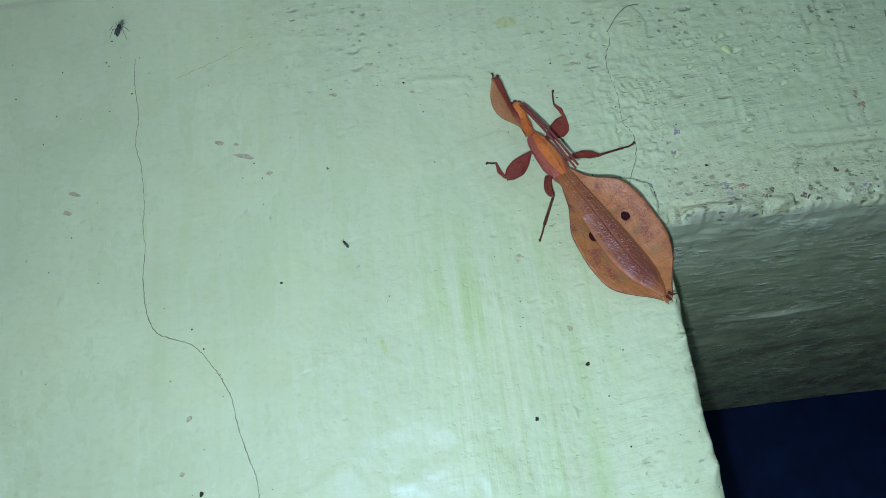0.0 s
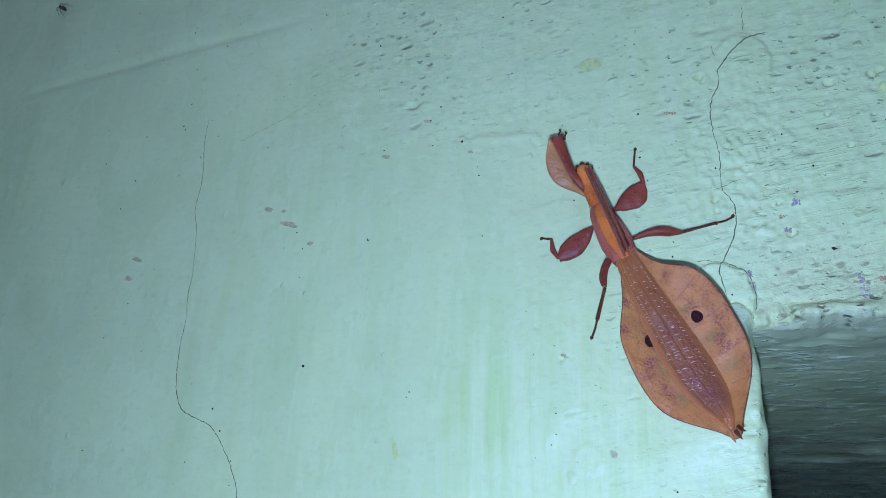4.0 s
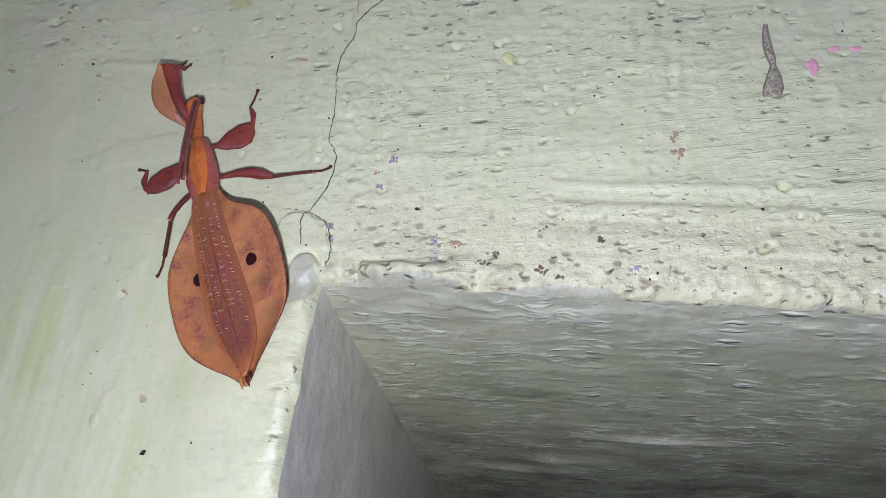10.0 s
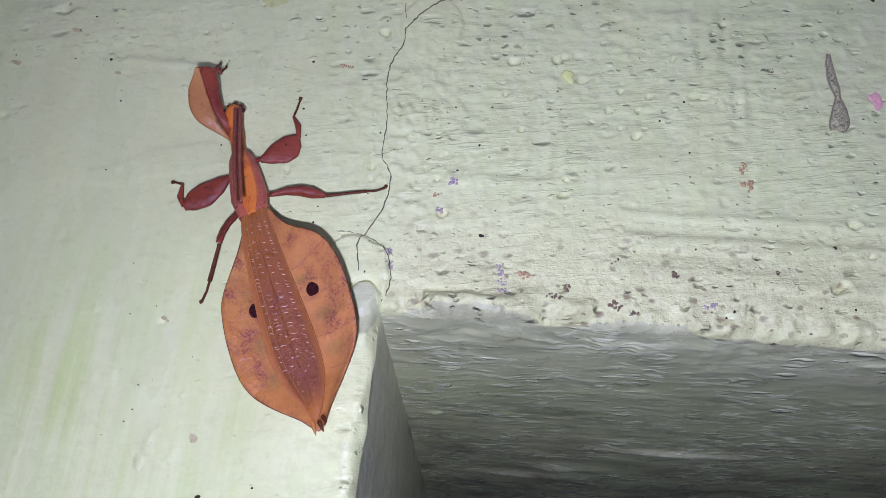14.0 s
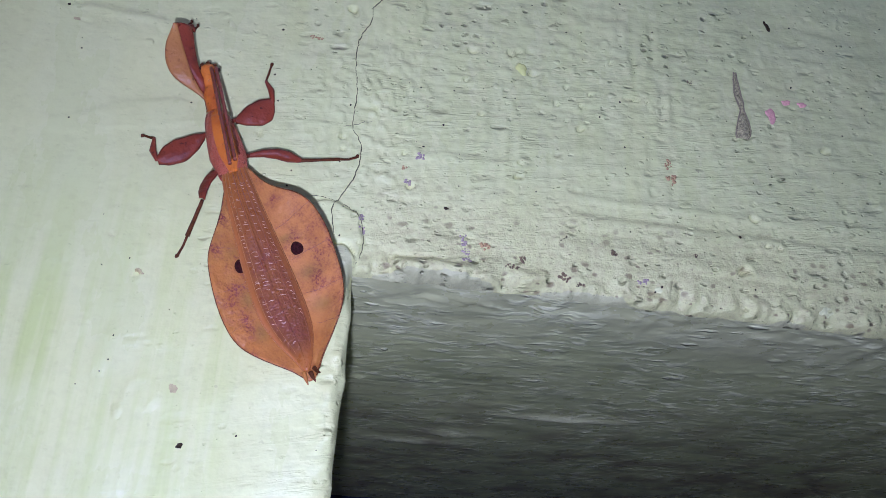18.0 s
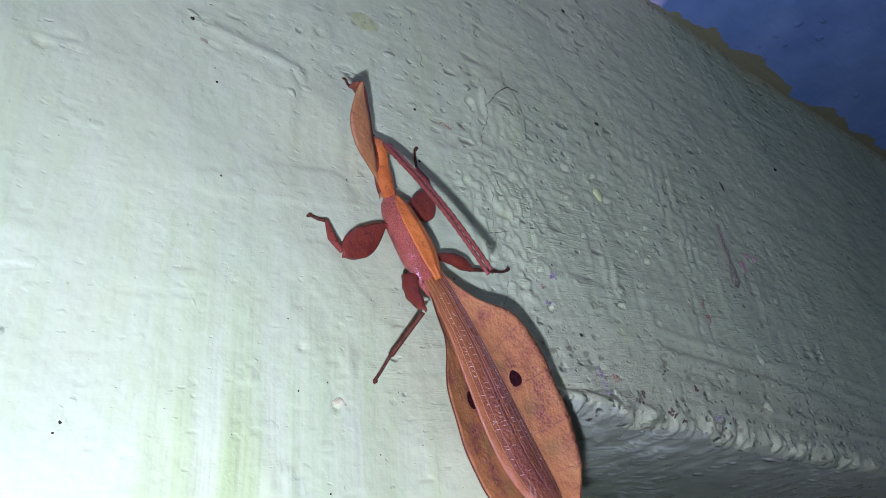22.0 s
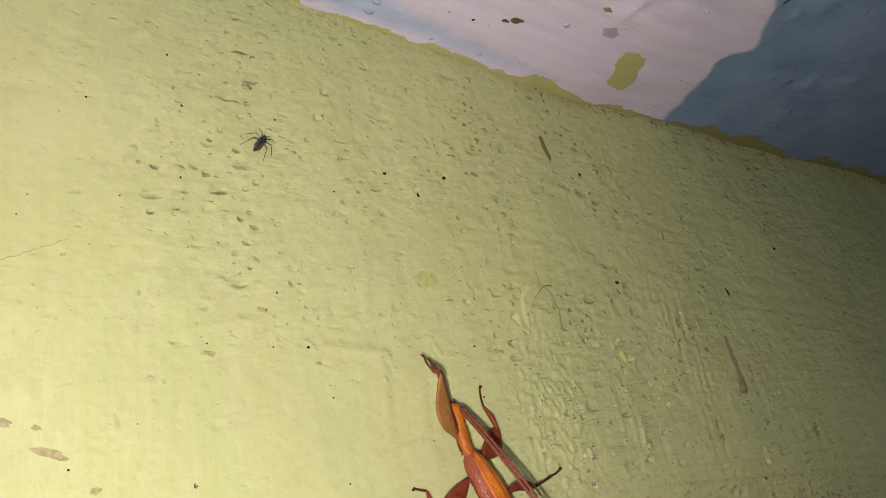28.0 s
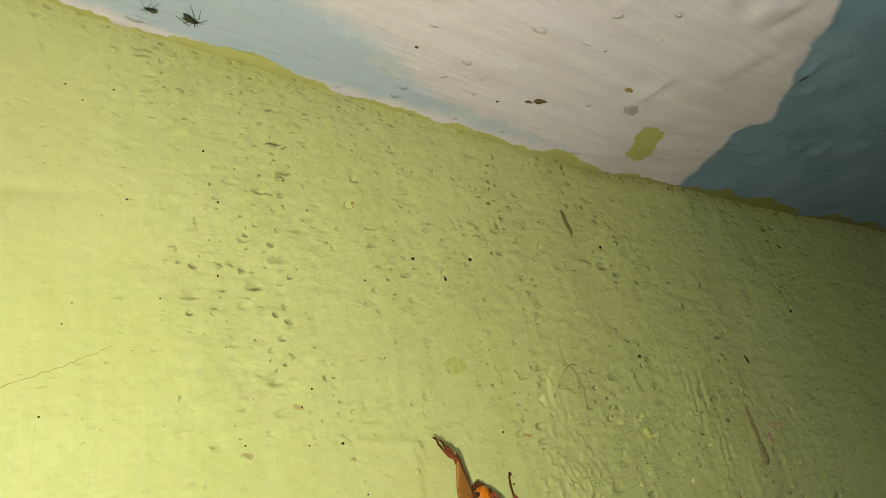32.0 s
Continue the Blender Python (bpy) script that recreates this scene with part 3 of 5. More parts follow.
# underside of the lintel, ending at the splayed jamb
sy = ticks((0.0, 0.0035, 0.0035), (0.0035, 0.13, 0.0011), (0.13, YF, 0.003))
sx = ticks((0.0, 0.16, 0.0012), (0.16, 0.24, 0.002), (0.24, 0.54, 0.004))
XX, YY = np.meshgrid(sx, sy, indexing="ij")
lim = XR + YY * 0.45
XX2 = np.minimum(XX, lim)
_, wz = edge_warp(XX2, XX2 * 0, np.maximum(YY - 0.0035, 0))
bend = 2.4 * vnoise(XX2 * 18, YY * 30, 48)
hs = 0.0002 * vnoise(XX2 * 34 + bend, YY * 75 + bend, 42) + 0.00006 * vnoise(XX2 * 90 + bend, YY * 230, 44) + 0.0011 * vnoise(XX2 * 12, YY * 12, 43) + step(0.022, 0.006, YY) * (0.0006 * vnoise(XX2 * 130 + bend, YY * 210, 45) + 0.0004 * vnoise(XX2 * 310, YY * 420, 46))
rnd = random.Random(17)
pale = np.zeros(XX2.shape)
for k in range(190):                                         # drops and smears of plaster under the paint
    px, py = rnd.uniform(0.003, 0.26), 0.006 + 0.2 * rnd.random() ** 1.4
    lx, ly, up = rnd.uniform(0.0008, 0.0032), rnd.uniform(0.0005, 0.0010), rnd.uniform(0.00025, 0.0007)
    hs = hs + up * np.exp(-((XX2 - px) / lx) ** 2 - ((YY - py + rnd.uniform(-0.35, 0.25) * (XX2 - px)) / ly) ** 2)
for px, py, lx, ly in ((0.097, 0.122, 0.024, 0.003), (0.045, 0.180, 0.024, 0.004), (0.058, 0.160, 0.012, 0.003)):
    q = np.exp(-((XX2 - px) / lx) ** 2 - ((YY - py + 0.1 * (XX2 - px)) / ly) ** 2)
    hs, pale = hs + 0.0016 * q, pale + q * 0.8
zz = ZS - SLOPE * (YY - 0.0035) + wz - hs * step(0.0035, 0.012, YY)
pts = np.stack([XX2, YY, zz], -1)
pts[..., 1] = np.where(YY < 0.0035, 0.0035, YY)
mask = np.zeros(XX.shape + (4,))
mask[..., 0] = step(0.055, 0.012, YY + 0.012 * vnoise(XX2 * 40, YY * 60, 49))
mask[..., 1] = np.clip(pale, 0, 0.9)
# grows with depth: stains, and the dimmer light back there as colour
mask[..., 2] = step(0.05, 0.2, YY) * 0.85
mask[..., 3] = 1
keep = (XX[:-1, :-1] < lim[:-1, :-1])
keep[:, 0] = False
tagged(grid_object("soffit", pts, keep, M_SOFFIT, mask), "grey-green painted underside of the opening with pale streaks and highlights coloured in", "soffit", kind="structure")

# left jamb
jy = ticks((0.0035, 0.06, 0.0015), (0.06, YF, 0.01))
jz = ticks((-2.05, -0.16, 0.27), (-0.16, 0.0, 0.0018))
YY, ZZ = np.meshgrid(jy, jz, indexing="ij")
wx, _ = edge_warp(ZZ * 0, ZZ, YY - 0.0035)
pts = np.stack([wx + 0.0006 * vnoise(YY * 40, ZZ * 40, 51) * step(0.0035, 0.012, YY), YY - bulge(YY * 0, ZZ) * step(0.03, 0.0035, YY), ZZ + ZS], -1)
pts[..., 2] = np.where(ZZ > -0.0005, ZS + 0.0012, pts[..., 2]) - SLOPE * YY * step(-0.4, 0.0, ZZ)
mask = np.zeros(YY.shape + (4,))
mask[..., :] = (0.1, 0.15, 0.7, 1)
tagged(grid_object("jamb_1", pts, np.ones((len(jy) - 1, len(jz) - 1), bool), M_JAMB, mask), "grey painted side of the wall opening", "jamb", kind="structure")

# splayed right jamb
q = np.linspace(0, 1, 120)
QQ, ZZ = np.meshgrid(q, jz, indexing="ij")
pts = np.stack([XR + QQ * YF * 0.45, 0.0035 + QQ * (YF - 0.0035), ZZ + ZS + 0.001], -1)
pts[..., 0] += 0.0008 * vnoise(QQ * 30, ZZ * 50, 61)
mask = np.zeros(QQ.shape + (4,))
mask[..., :] = (0.1, 0.2, 0.7, 1)
tagged(grid_object("jamb_2", pts, np.ones((119, len(jz) - 1), bool), M_JAMB, mask), "grey painted splayed side of the wall opening", "jamb", kind="structure")

# ---- ceiling ----
cx_ = ticks((-1.6, -0.36, 0.124), (-0.36, 0.45, 0.002), (0.45, 0.9, 0.01), (0.9, 1.6, 0.1))
cy_ = ticks((-0.80, -0.32, 0.06), (-0.32, -0.16, 0.006), (-0.16, 0.004, 0.002))
CX, CY = np.meshgrid(cx_, cy_, indexing="ij")


def ceil_z(x, y):
    z = ZC + 0.016 * np.clip((x - 0.05) / 0.22, 0, 1.2) + 0.0006 * vnoise(x * 25, y * 90, 71) + 0.0004 * vnoise(x * 120, y * 260, 72) + 0.0012 * vnoise(x * 9, y * 9, 73)
    return z - 0.004 * np.maximum(0, vnoise(x * 130, y * 130, 74) - 0.55) * step(-0.03, -0.06, y)


zz = ceil_z(CX, CY)
mask = np.zeros(CX.shape + (4,))
rim = np.interp(CY, (-0.12, -0.093, -0.083, -0.070, -0.057, -0.043, -0.021, 0.0), (0.045, 0.067, 0.077, 0.0915, 0.103, 0.096, 0.109, 0.113))
mask[..., 0] = 0.5 + np.clip((CX - rim - 0.002 * vnoise(CY * 150, CX * 150, 75)) / 0.02, -0.5, 0.5)
over = 0.0018 + 0.003 * vnoise(CX * 60, CX * 0, 76) + 0.0026 * vnoise(CX * 210, CX * 0, 77) * vnoise(CX * 40, CX * 0, 78) + 0.005 * np.exp(-((CX - 0.024) / 0.014) ** 2) + 0.004 * step(0.09, 0.13, CX) * step(0.226, 0.222, CX) + 0.004 * step(0.24, 0.26, CX)
band = 0.5 + np.clip((CY + over) / 0.006, -0.5, 0.5)
du, dv = (CX - 0.060) * 0.75 - (CY + 0.023) * 0.66, (CX - 0.060) * 0.66 + (CY + 0.023) * 0.75
drip = 0.5 + np.clip((1 - np.sqrt((np.abs(du + 0.0012 * np.sin(dv * 420)) / 0.0064) ** 2 + (np.abs(dv) / 0.0135) ** 2.6)) * 0.9, -0.5, 0.5)
mask[..., 1] = np.maximum(band, drip)
mask[..., 2] = np.exp(-((CX + 0.10) / 0.05) ** 2 - ((CY + 0.018) / 0.016) ** 2) + 0.6 * np.exp(-((CY + 0.008) / 0.006) ** 2) * step(0.1, 0.0, CX)
mask[..., 3] = 1
ceiling = tagged(grid_object("ceiling", np.stack([CX, CY, zz], -1), np.ones((len(cx_) - 1, len(cy_) - 1), bool), M_CEIL, mask), "lilac-white ceiling with a blue painted area and yellow paint overrun", "ceiling", kind="structure")

# ---- the closed room round the camera and the dark room behind the opening ----
for nm, lo, hi, mt in (
    ("ground", (-40, -40, -0.1), (40, 40, 0), M_FLOOR), ("wall_west", (-1.7, -0.8, 0), (-1.6, 0.0, 2.5), M_ROOM),
    ("back_room_wall_north", (-1.7, 0.75, 0), (1.7, 0.85, 2.9), M_BLUE),
    ("back_room_wall_west", (-1.7, YF, 0), (-1.6, 0.75, 2.9), M_BLUE), ("back_room_wall_east", (1.6, YF, 0), (1.7, 0.75, 2.9), M_BLUE),
    ("back_room_ceiling", (-1.7, YF, 2.8), (1.7, 0.85, 2.9), M_BLUE), ("back_room_wall_over_opening", (-1.7, YF - 0.02, ZS + 0.01), (1.7, YF, 2.9), M_BLUE),
    ("wall_core", (-1.7, 0.02, 0), (-0.02, YF - 0.02, 2.22), M_ROOM),
    ("roof_slab", (-1.7, -0.8, ZC + 0.03), (1.7, YF - 0.02, ZC + 0.1), M_ROOM),
):
    tagged(box_object(nm, lo, hi, mt), "plain painted room surface" if nm != "ground" else "bare cement ground", nm.split("_")[-1] if "wall" not in nm else "wall", kind="structure")


# ---- parts and small marks ----
def part(name, bm, material, parent, label=""):
    me = bpy.data.meshes.new(name)
    bm.to_mesh(me)
    bm.free()
    for p in me.polygons:
        p.use_smooth = True
    me.materials.append(material)
    ob = new(name, me)
    ob.parent = parent
    if parent is not None:
        ob.matrix_parent_inverse = parent.matrix_basis.inverted() if parent.parent is None else Matrix()
    return tagged(ob, label)


def on_wall(x, z, up=0.0):
    """World place of a point of the wall's face, x and z in millimetres from the opening's corner."""
    return Vector((x / 1000, float(surface(np.array([x / 1000]), np.array([z / 1000]))[0]) - up, ZS + z / 1000))


def blob(name, x, z, rx, rz, material, turn=0.0, thick=0.25, rough=0.25, seed=0, label="", parent=wall):
    """An irregular fleck that lies on the wall, millimetres."""
    rnd = random.Random(seed * 977 + int(x * 13) + int(z * 7))
    bm = bmesh.new()
    count = 20
    rings = ((1.0, 0.03), (0.8, thick * 0.8), (0.4, thick))
    waves = [(w, rnd.uniform(0, 6.28), rough * rnd.uniform(0.2, 0.6) / w ** 0.5) for w in (2, 3, 4, 6)]
    radii = [1 + sum(h * math.sin(w * 2 * math.pi * k / count + p) for w, p, h in waves) for k in range(count)]
    loops = []
    c, s_ = math.cos(turn), math.sin(turn)
    for s, up in rings:
        loop = []
        for k in range(count):
            a = 2 * math.pi * k / count
            u, v = rx * s * radii[k] * math.cos(a), rz * s * radii[k] * math.sin(a)
            loop.append(bm.verts.new(on_wall(x + u * c - v * s_, z + u * s_ + v * c, up / 1000)))
        loops.append(loop)
    for a, b in zip(loops, loops[1:]):
        for k in range(count):
            bm.faces.new((a[k], a[(k + 1) % count], b[(k + 1) % count], b[k]))
    bm.faces.new(loops[-1])
    bmesh.ops.recalc_face_normals(bm, faces=bm.faces)
    return part(name, bm, material, parent, label)


def ribbon(name, line, width, material, up=0.2, seed=1, jag=0.35, parent=wall, label="", lip=None):
    """A thin strip that runs along a line of points on the wall, for cracks and a scratch, millimetres; lip: how far
    its side towards -x is lifted.
    """
    rnd = random.Random(seed)
    dense = []
    for i, (b, c_) in enumerate(zip(line, line[1:])):
        a, d = line[max(i - 1, 0)], line[min(i + 2, len(line) - 1)]
        n = max(2, int(math.hypot(c_[0] - b[0], c_[1] - b[1]) / 0.8))
        for k in range(n):
            f = k / n
            wa, wb, wc, wd = -f + 2 * f * f - f ** 3, 2 - 5 * f * f + 3 * f ** 3, f + 4 * f * f - 3 * f ** 3, f ** 3 - f * f
            dense.append(tuple(0.5 * (wa * a[q] + wb * b[q] + wc * c_[q] + wd * d[q]) + rnd.uniform(-jag, jag) * 0.6 for q in (0, 1)))
    dense.append(line[-1])
    bm = bmesh.new()
    prev = None
    for k, (x, z) in enumerate(dense):
        a, b = dense[max(k - 1, 0)], dense[min(k + 1, len(dense) - 1)]
        dx, dz = b[0] - a[0], b[1] - a[1]
        l = math.hypot(dx, dz) or 1
        w = width * (0.45 + 0.75 * rnd.random()) * (0.4 + 0.6 * min(1, k / 4, (len(dense) - 1 - k) / 4))
        pair = [bm.verts.new(on_wall(x - dz / l * w * s, z + dx / l * w * s, (up if lip is None else 0.04 + lip * (dz * s > 0)) / 1000)) for s in (-0.5, 0.5)]
        if prev:
            bm.faces.new((prev[0], prev[1], pair[1], pair[0]))
        prev = pair
    return part(name, bm, material, parent, label)


# ---- marks on the wall ----
# dark strips on the surface, coloured as the shade in cracks and at flake edges
ribbon("crack", [(13, 92.3), (9, 91.7), (4.2, 88.4), (-0.3, 83), (-2.2, 80.2)], 0.28, M_CRACK, seed=3, lip=0.26)
ribbon("crack", [(-2.2, 80.2), (-2.2, 75.7), (-4.6, 70.6), (-5.2, 63.6), (-4.4, 55.9), (-3.9, 50.2), (-4.2, 44)], 0.24, M_CRACK, seed=33, lip=0.26)
ribbon("crack", [(-4.2, 44), (-4.2, 41), (-1.6, 36.7), (-1.2, 30.9), (-2.6, 25.3), (-4.9, 20.2), (-7, 15.9), (-5.7, 8.3)], 0.27, M_CRACK, seed=34, lip=0.26)
ribbon("crack", [(6.7, 94), (7.1, 103)], 0.2, M_FAINT, seed=4, lip=0.26)
ribbon("crack", [(-6.6, 40.6), (-2.8, 42), (1.1, 43.5)], 0.22, M_CRACK, seed=5)
# this one is the shade along the filler flake's raised rim
ribbon("crack", [(-13.3, 19.2), (-7.7, 18.8), (-1.5, 16.2), (1.2, 11.5), (1.9, 6), (0.4, 1.2)], 0.26, M_CRACK, seed=6, lip=0.26)
ribbon("crack", [(-2.2, 84), (-3, 90)], 0.2, M_FAINT, seed=7, lip=0.26)
ribbon("crack", [(-180.6, 87), (-180.9, 75), (-179.3, 61.8), (-180.2, 50.3), (-178.2, 40), (-177.1, 26.7), (-177.6, 18.3), (-176.6, 9.8)], 0.24, M_FAINT, seed=8, jag=0.25)
ribbon("crack", [(-176.6, 9.8), (-177.3, -2.2), (-175.6, -14.2), (-172.6, -20.3), (-166.9, -23.2), (-160.6, -26.4), (-153.7, -35.6), (-149.5, -44.3), (-148, -52.5), (-144.9, -63.3), (-142.6, -70.4), (-142, -78), (-139, -95)], 0.26, M_CRACK, seed=18, jag=0.25)
ribbon("scratch", [(-166, 76), (-152, 82), (-140, 88)], 0.25, M_TAN, seed=9)

def cluster(name, x, z, rx, rz, material, seed):
    """A crumbly fleck: a handful of low grains close together."""
    rnd = random.Random(seed * 31 + int(x * 7))
    bm = bmesh.new()
    for _ in range(13):
        a, q = rnd.uniform(0, 6.28), rnd.random() ** 0.6
        cx, cz, r = x + rx * 1.3 * q * math.cos(a), z + rz * 1.3 * q * math.sin(a), min(rx, rz) * rnd.uniform(0.25, 0.62)
        wob = [rnd.uniform(0.7, 1.3) for _ in range(9)]
        rim = [bm.verts.new(on_wall(cx + r * w * math.cos(2 * math.pi * i / 9), cz + r * w * math.sin(2 * math.pi * i / 9), 0.00005)) for i, w in enumerate(wob)]
        crown = [bm.verts.new(on_wall(cx + 0.55 * r * w * math.cos(2 * math.pi * i / 9), cz + 0.55 * r * w * math.sin(2 * math.pi * i / 9), 0.0001 + 0.0003 * r)) for i, w in enumerate(wob)]
        for i in range(9):
            bm.faces.new((rim[i], rim[(i + 1) % 9], crown[(i + 1) % 9], crown[i]))
        bm.faces.new(crown)
    bmesh.ops.recalc_face_normals(bm, faces=bm.faces)
    return part(name, bm, material, wall)


FLECKS = (
    ("purple_fleck", M_PURPLE, ((14.9, 34.5, 1.0, 1.4), (11.9, 26.5, 1.1, 0.8), (1.0, 14.5, 0.8, 1.5), (1.3, 11.2, 0.8, 1.3), (28.2, 12.2, 1.0, 1.6), (28.9, 8.6, 1.1, 0.9), (29.4, 6.4, 1.2, 0.7), (78.0, 6.0, 1.7, 1.0))),
    ("brown_fleck", M_BROWN, ((70.1, 13.3, 1.0, 0.9), (93.9, 15.7, 0.8, 0.6), (41.5, 6, 1.9, 1.0), (44.5, 8.4, 1.1, 0.9), (56, 4.7, 1.6, 1.1), (96.7, 74.2, 1.0, 0.5), (-113.4, 33.7, 0.5, 0.5), (60, 3, 1.2, 0.7))),
    ("rust_fleck", M_RUST, ((10.7, 30.9, 0.7, 0.7), (33.9, 10.8, 1.3, 1.2), (-15.6, 68, 1.0, 0.6), (88.6, 39.2, 1.7, 1.6), (88, 44, 1.0, 1.5), (-70.7, 138, 0.6, 1.2), (-18, 68, 0.8, 0.7))),
    ("pink_chip", M_PINK, ((123.3, 66.7, 1.9, 2.5), (129.2, 72.6, 1.8, 0.9), (134.7, 72.8, 1.9, 0.8))),
    # the one at 133, 3.6 paints a whitish glare on the lintel's edge
    ("white_chip", M_WHITE, ((133, 3.6, 2.6, 1.6), (82.4, 4.2, 1.0, 1.1), (-31.5, 27.2, 0.6, 0.5))),
    ("black_speck", M_DARK, ((-131.9, -7.4, 0.55, 0.55), (-34.4, -46.8, 0.8, 0.9), (-54, -62.4, 0.7, 0.9), (-159.3, -72.5, 0.7, 1.1), (-161.5, -20.3, 0.4, 0.4), (125.9, 101.3, 1.0, 2.6), (50.5, 97.8, 0.6, 1.0), (108.1, 23.2, 0.5, 0.6),
                             (-50.4, 123.1, 0.8, 0.7), (-113.4, 130.2, 0.45, 0.4), (-116.7, 145.7, 0.4, 0.4), (-26.4, 69.1, 0.45, 0.45), (-82.8, 66, 0.5, 0.5), (43.9, 142.1, 0.9, 0.8), (49.4, 97.6, 0.5, 0.8), (180, 129, 1.8, 0.8),
                             (56.5, 16.5, 0.35, 0.45), (54.9, 15.2, 0.3, 0.3), (23.0, 20.5, 0.9, 0.5), (-4.4, 8.4, 0.3, 0.3), (83.3, 5.0, 0.4, 0.5), (81.6, 3.6, 0.4, 0.4), (-139, 38, 0.3, 0.3), (-167, -74, 0.6, 0.4), (-39, 117.5, 0.6, 0.9), (-27, 126, 0.7, 0.9))),
    ("tan_stain", M_TAN, ((-142.4, 41.4, 3.3, 1.0), (-151, 47.7, 1.9, 0.8), (-133.8, 33.7, 0.9, 0.9), (-162.7, -49.3, 0.8, 1.0), (-165, -66, 0.8, 0.7), (-109, 63.1, 1.5, 0.7), (-68.8, 147, 1.7, 1.2), (-145, 46.5, 1.0, 0.5), (-200.9, 33, 2.0, 0.8), (-203, 26, 1.6, 0.8), (-50.6, -7.2, 1.0, 0.7), (-38, -34.2, 1.0, 1.0), (-80, 62, 0.9, 0.5), (-95, 75, 1.8, 0.5))),
    ("olive_stain", M_OLIVE, ((-40.5, 89.2, 3.2, 3.0), (-100, -33, 0.9, 3.0))),
)
for nm, mt, spots in FLECKS:
    for k, (x, z, rx, rz) in enumerate(spots):
        if nm in ("purple_fleck", "brown_fleck", "rust_fleck", "black_speck"):
            rx, rz = rx * 0.8, rz * 0.8
        if nm in ("purple_fleck", "brown_fleck", "rust_fleck"):
            cluster(nm, x, z, rx, rz, mt, k)
            continue
        tilt = {"tan_stain": -0.3}.get(nm, 0.3 * math.sin(x * 3.1 + z))
        blob(nm, x, z, rx, rz, mt, tilt, 0.05 if "stain" in nm else 0.25, 0.45, k)
blob("fresh_chip", 43.2, 69.2, 1.7, 1.9, M_FRESH, 0.5, 0.9, 0.5, 3)
for k, (x, y, rx, ry, mt) in enumerate(((-4.0, 27.0, 2.6, 1.4, M_BROWN), (-7.5, 25.0, 1.4, 0.9, M_BROWN), (22.2, 46.2, 1.9, 1.1, M_RUST), (33.3, 37.8, 4.0, 2.6, M_SMUDGE), (85.1, 80.4, 0.9, 2.2, M_DARK), (-18, 20, 0.7, 0.6, M_DARK), (-25, 5, 0.8, 0.6, M_SMUDGE), (36, 50, 1.0, 0.8, M_LUMP), (60, 62, 1.1, 0.8, M_LUMP), (10, 70, 1.2, 0.8, M_LUMP), (-60, 30, 0.8, 0.6, M_BROWN))):
    bm = bmesh.new()
    rnd = random.Random(k)
    loops = []
    for q, up in ((1, 0.02), (0.75, 0.1), (0.35, 0.16)):
        loops.append([bm.verts.new(((x + rx * q * (1 + 0.25 * math.sin(2 * a + k) + 0.15 * math.sin(5 * a + 2 * k)) * math.cos(a)) / 1000, -(y + ry * q * (1 + 0.2 * math.sin(3 * a + k)) * math.sin(a)) / 1000, 0)) for a in np.linspace(0, 2 * math.pi, 17)[:-1]])
        for v in loops[-1]:
            v.co.z = float(ceil_z(np.array([v.co.x]), np.array([v.co.y]))[0]) - (up * (4 if mt is M_LUMP else 1) + 0.15) / 1000
    for a, b in zip(loops, loops[1:]):
        for q in range(16):
            bm.faces.new((a[q], a[(q + 1) % 16], b[(q + 1) % 16], b[q]))
    bm.faces.new(loops[-1])
    bmesh.ops.recalc_face_normals(bm, faces=bm.faces)
    part("ceiling_spot", bm, mt, ceiling)
# peppering of fly specks over the wall, too many to count
bm = bmesh.new()
rnd = random.Random(5)
for k in range(330):
    x, z = rnd.uniform(-235, 190), rnd.uniform(-75, 172)
    if (0 < x < 262 and z < 2) or rnd.random() > 0.35 + 0.65 * (x > -60 or z > 60):
        continue
    r, n = rnd.choice((0.16, 0.2, 0.25, 0.32)), 7
    mid = on_wall(x, z, 0.0002)
    ring = [bm.verts.new(on_wall(x + r * math.cos(2 * math.pi * i / n) * rnd.uniform(0.7, 1.3), z + r * math.sin(2 * math.pi * i / n) * rnd.uniform(0.7, 1.3), 0.00006)) for i in range(n)]
    top = bm.verts.new(mid)
    for i in range(n):
        bm.faces.new((ring[i], ring[(i + 1) % n], top))
tagged(part("fly_specks", bm, M_DARK, wall), kind="stuff")

# the dusty case of a moth larva and bits of straw stuck to the wall
case = tagged(new("moth_case"), "dusty grey spindle-shaped moth larva case stuck to the wall", "moth case")
case.matrix_basis = Matrix.Translation(on_wall(112.5, 68))
bm = bmesh.new()
rows_ = ((80.5, 0.35, 112.2), (77, 0.75, 112.1), (73, 1.1, 112.3), (69, 0.95, 112.9), (66.5, 0.6, 113.3), (63, 1.7, 113.3), (59.5, 2.4, 112.9), (57.4, 2.3, 112.5), (56.2, 1.7, 112.2))
prof = [(0, *[float(np.interp(q, range(9), [r[c_] for r in rows_])) for c_ in range(3)]) for q in np.linspace(0, 8, 25)]
loops = []
for _, z, w, x in prof:
    loops.append([bm.verts.new(on_wall(x + w * math.cos(a), z, 0.0001 + 0.0009 * math.sin(a) * (w / 2.4))) for a in np.linspace(0, math.pi, 9)])
for a, b in zip(loops, loops[1:]):
    for k in range(8):
        bm.faces.new((a[k], a[k + 1], b[k + 1], b[k]))
bmesh.ops.recalc_face_normals(bm, faces=bm.faces)
part("shell", bm, M_CASE, case)
bm = bmesh.new()
loops = [[bm.verts.new(on_wall(x + s * w * 1.0 + 0.22 * math.cos(a), z, 0.0003 + 0.0004 * math.sin(a))) for a in np.linspace(0, math.pi, 5)] for s in (-1, 1) for _, z, w, x in prof]
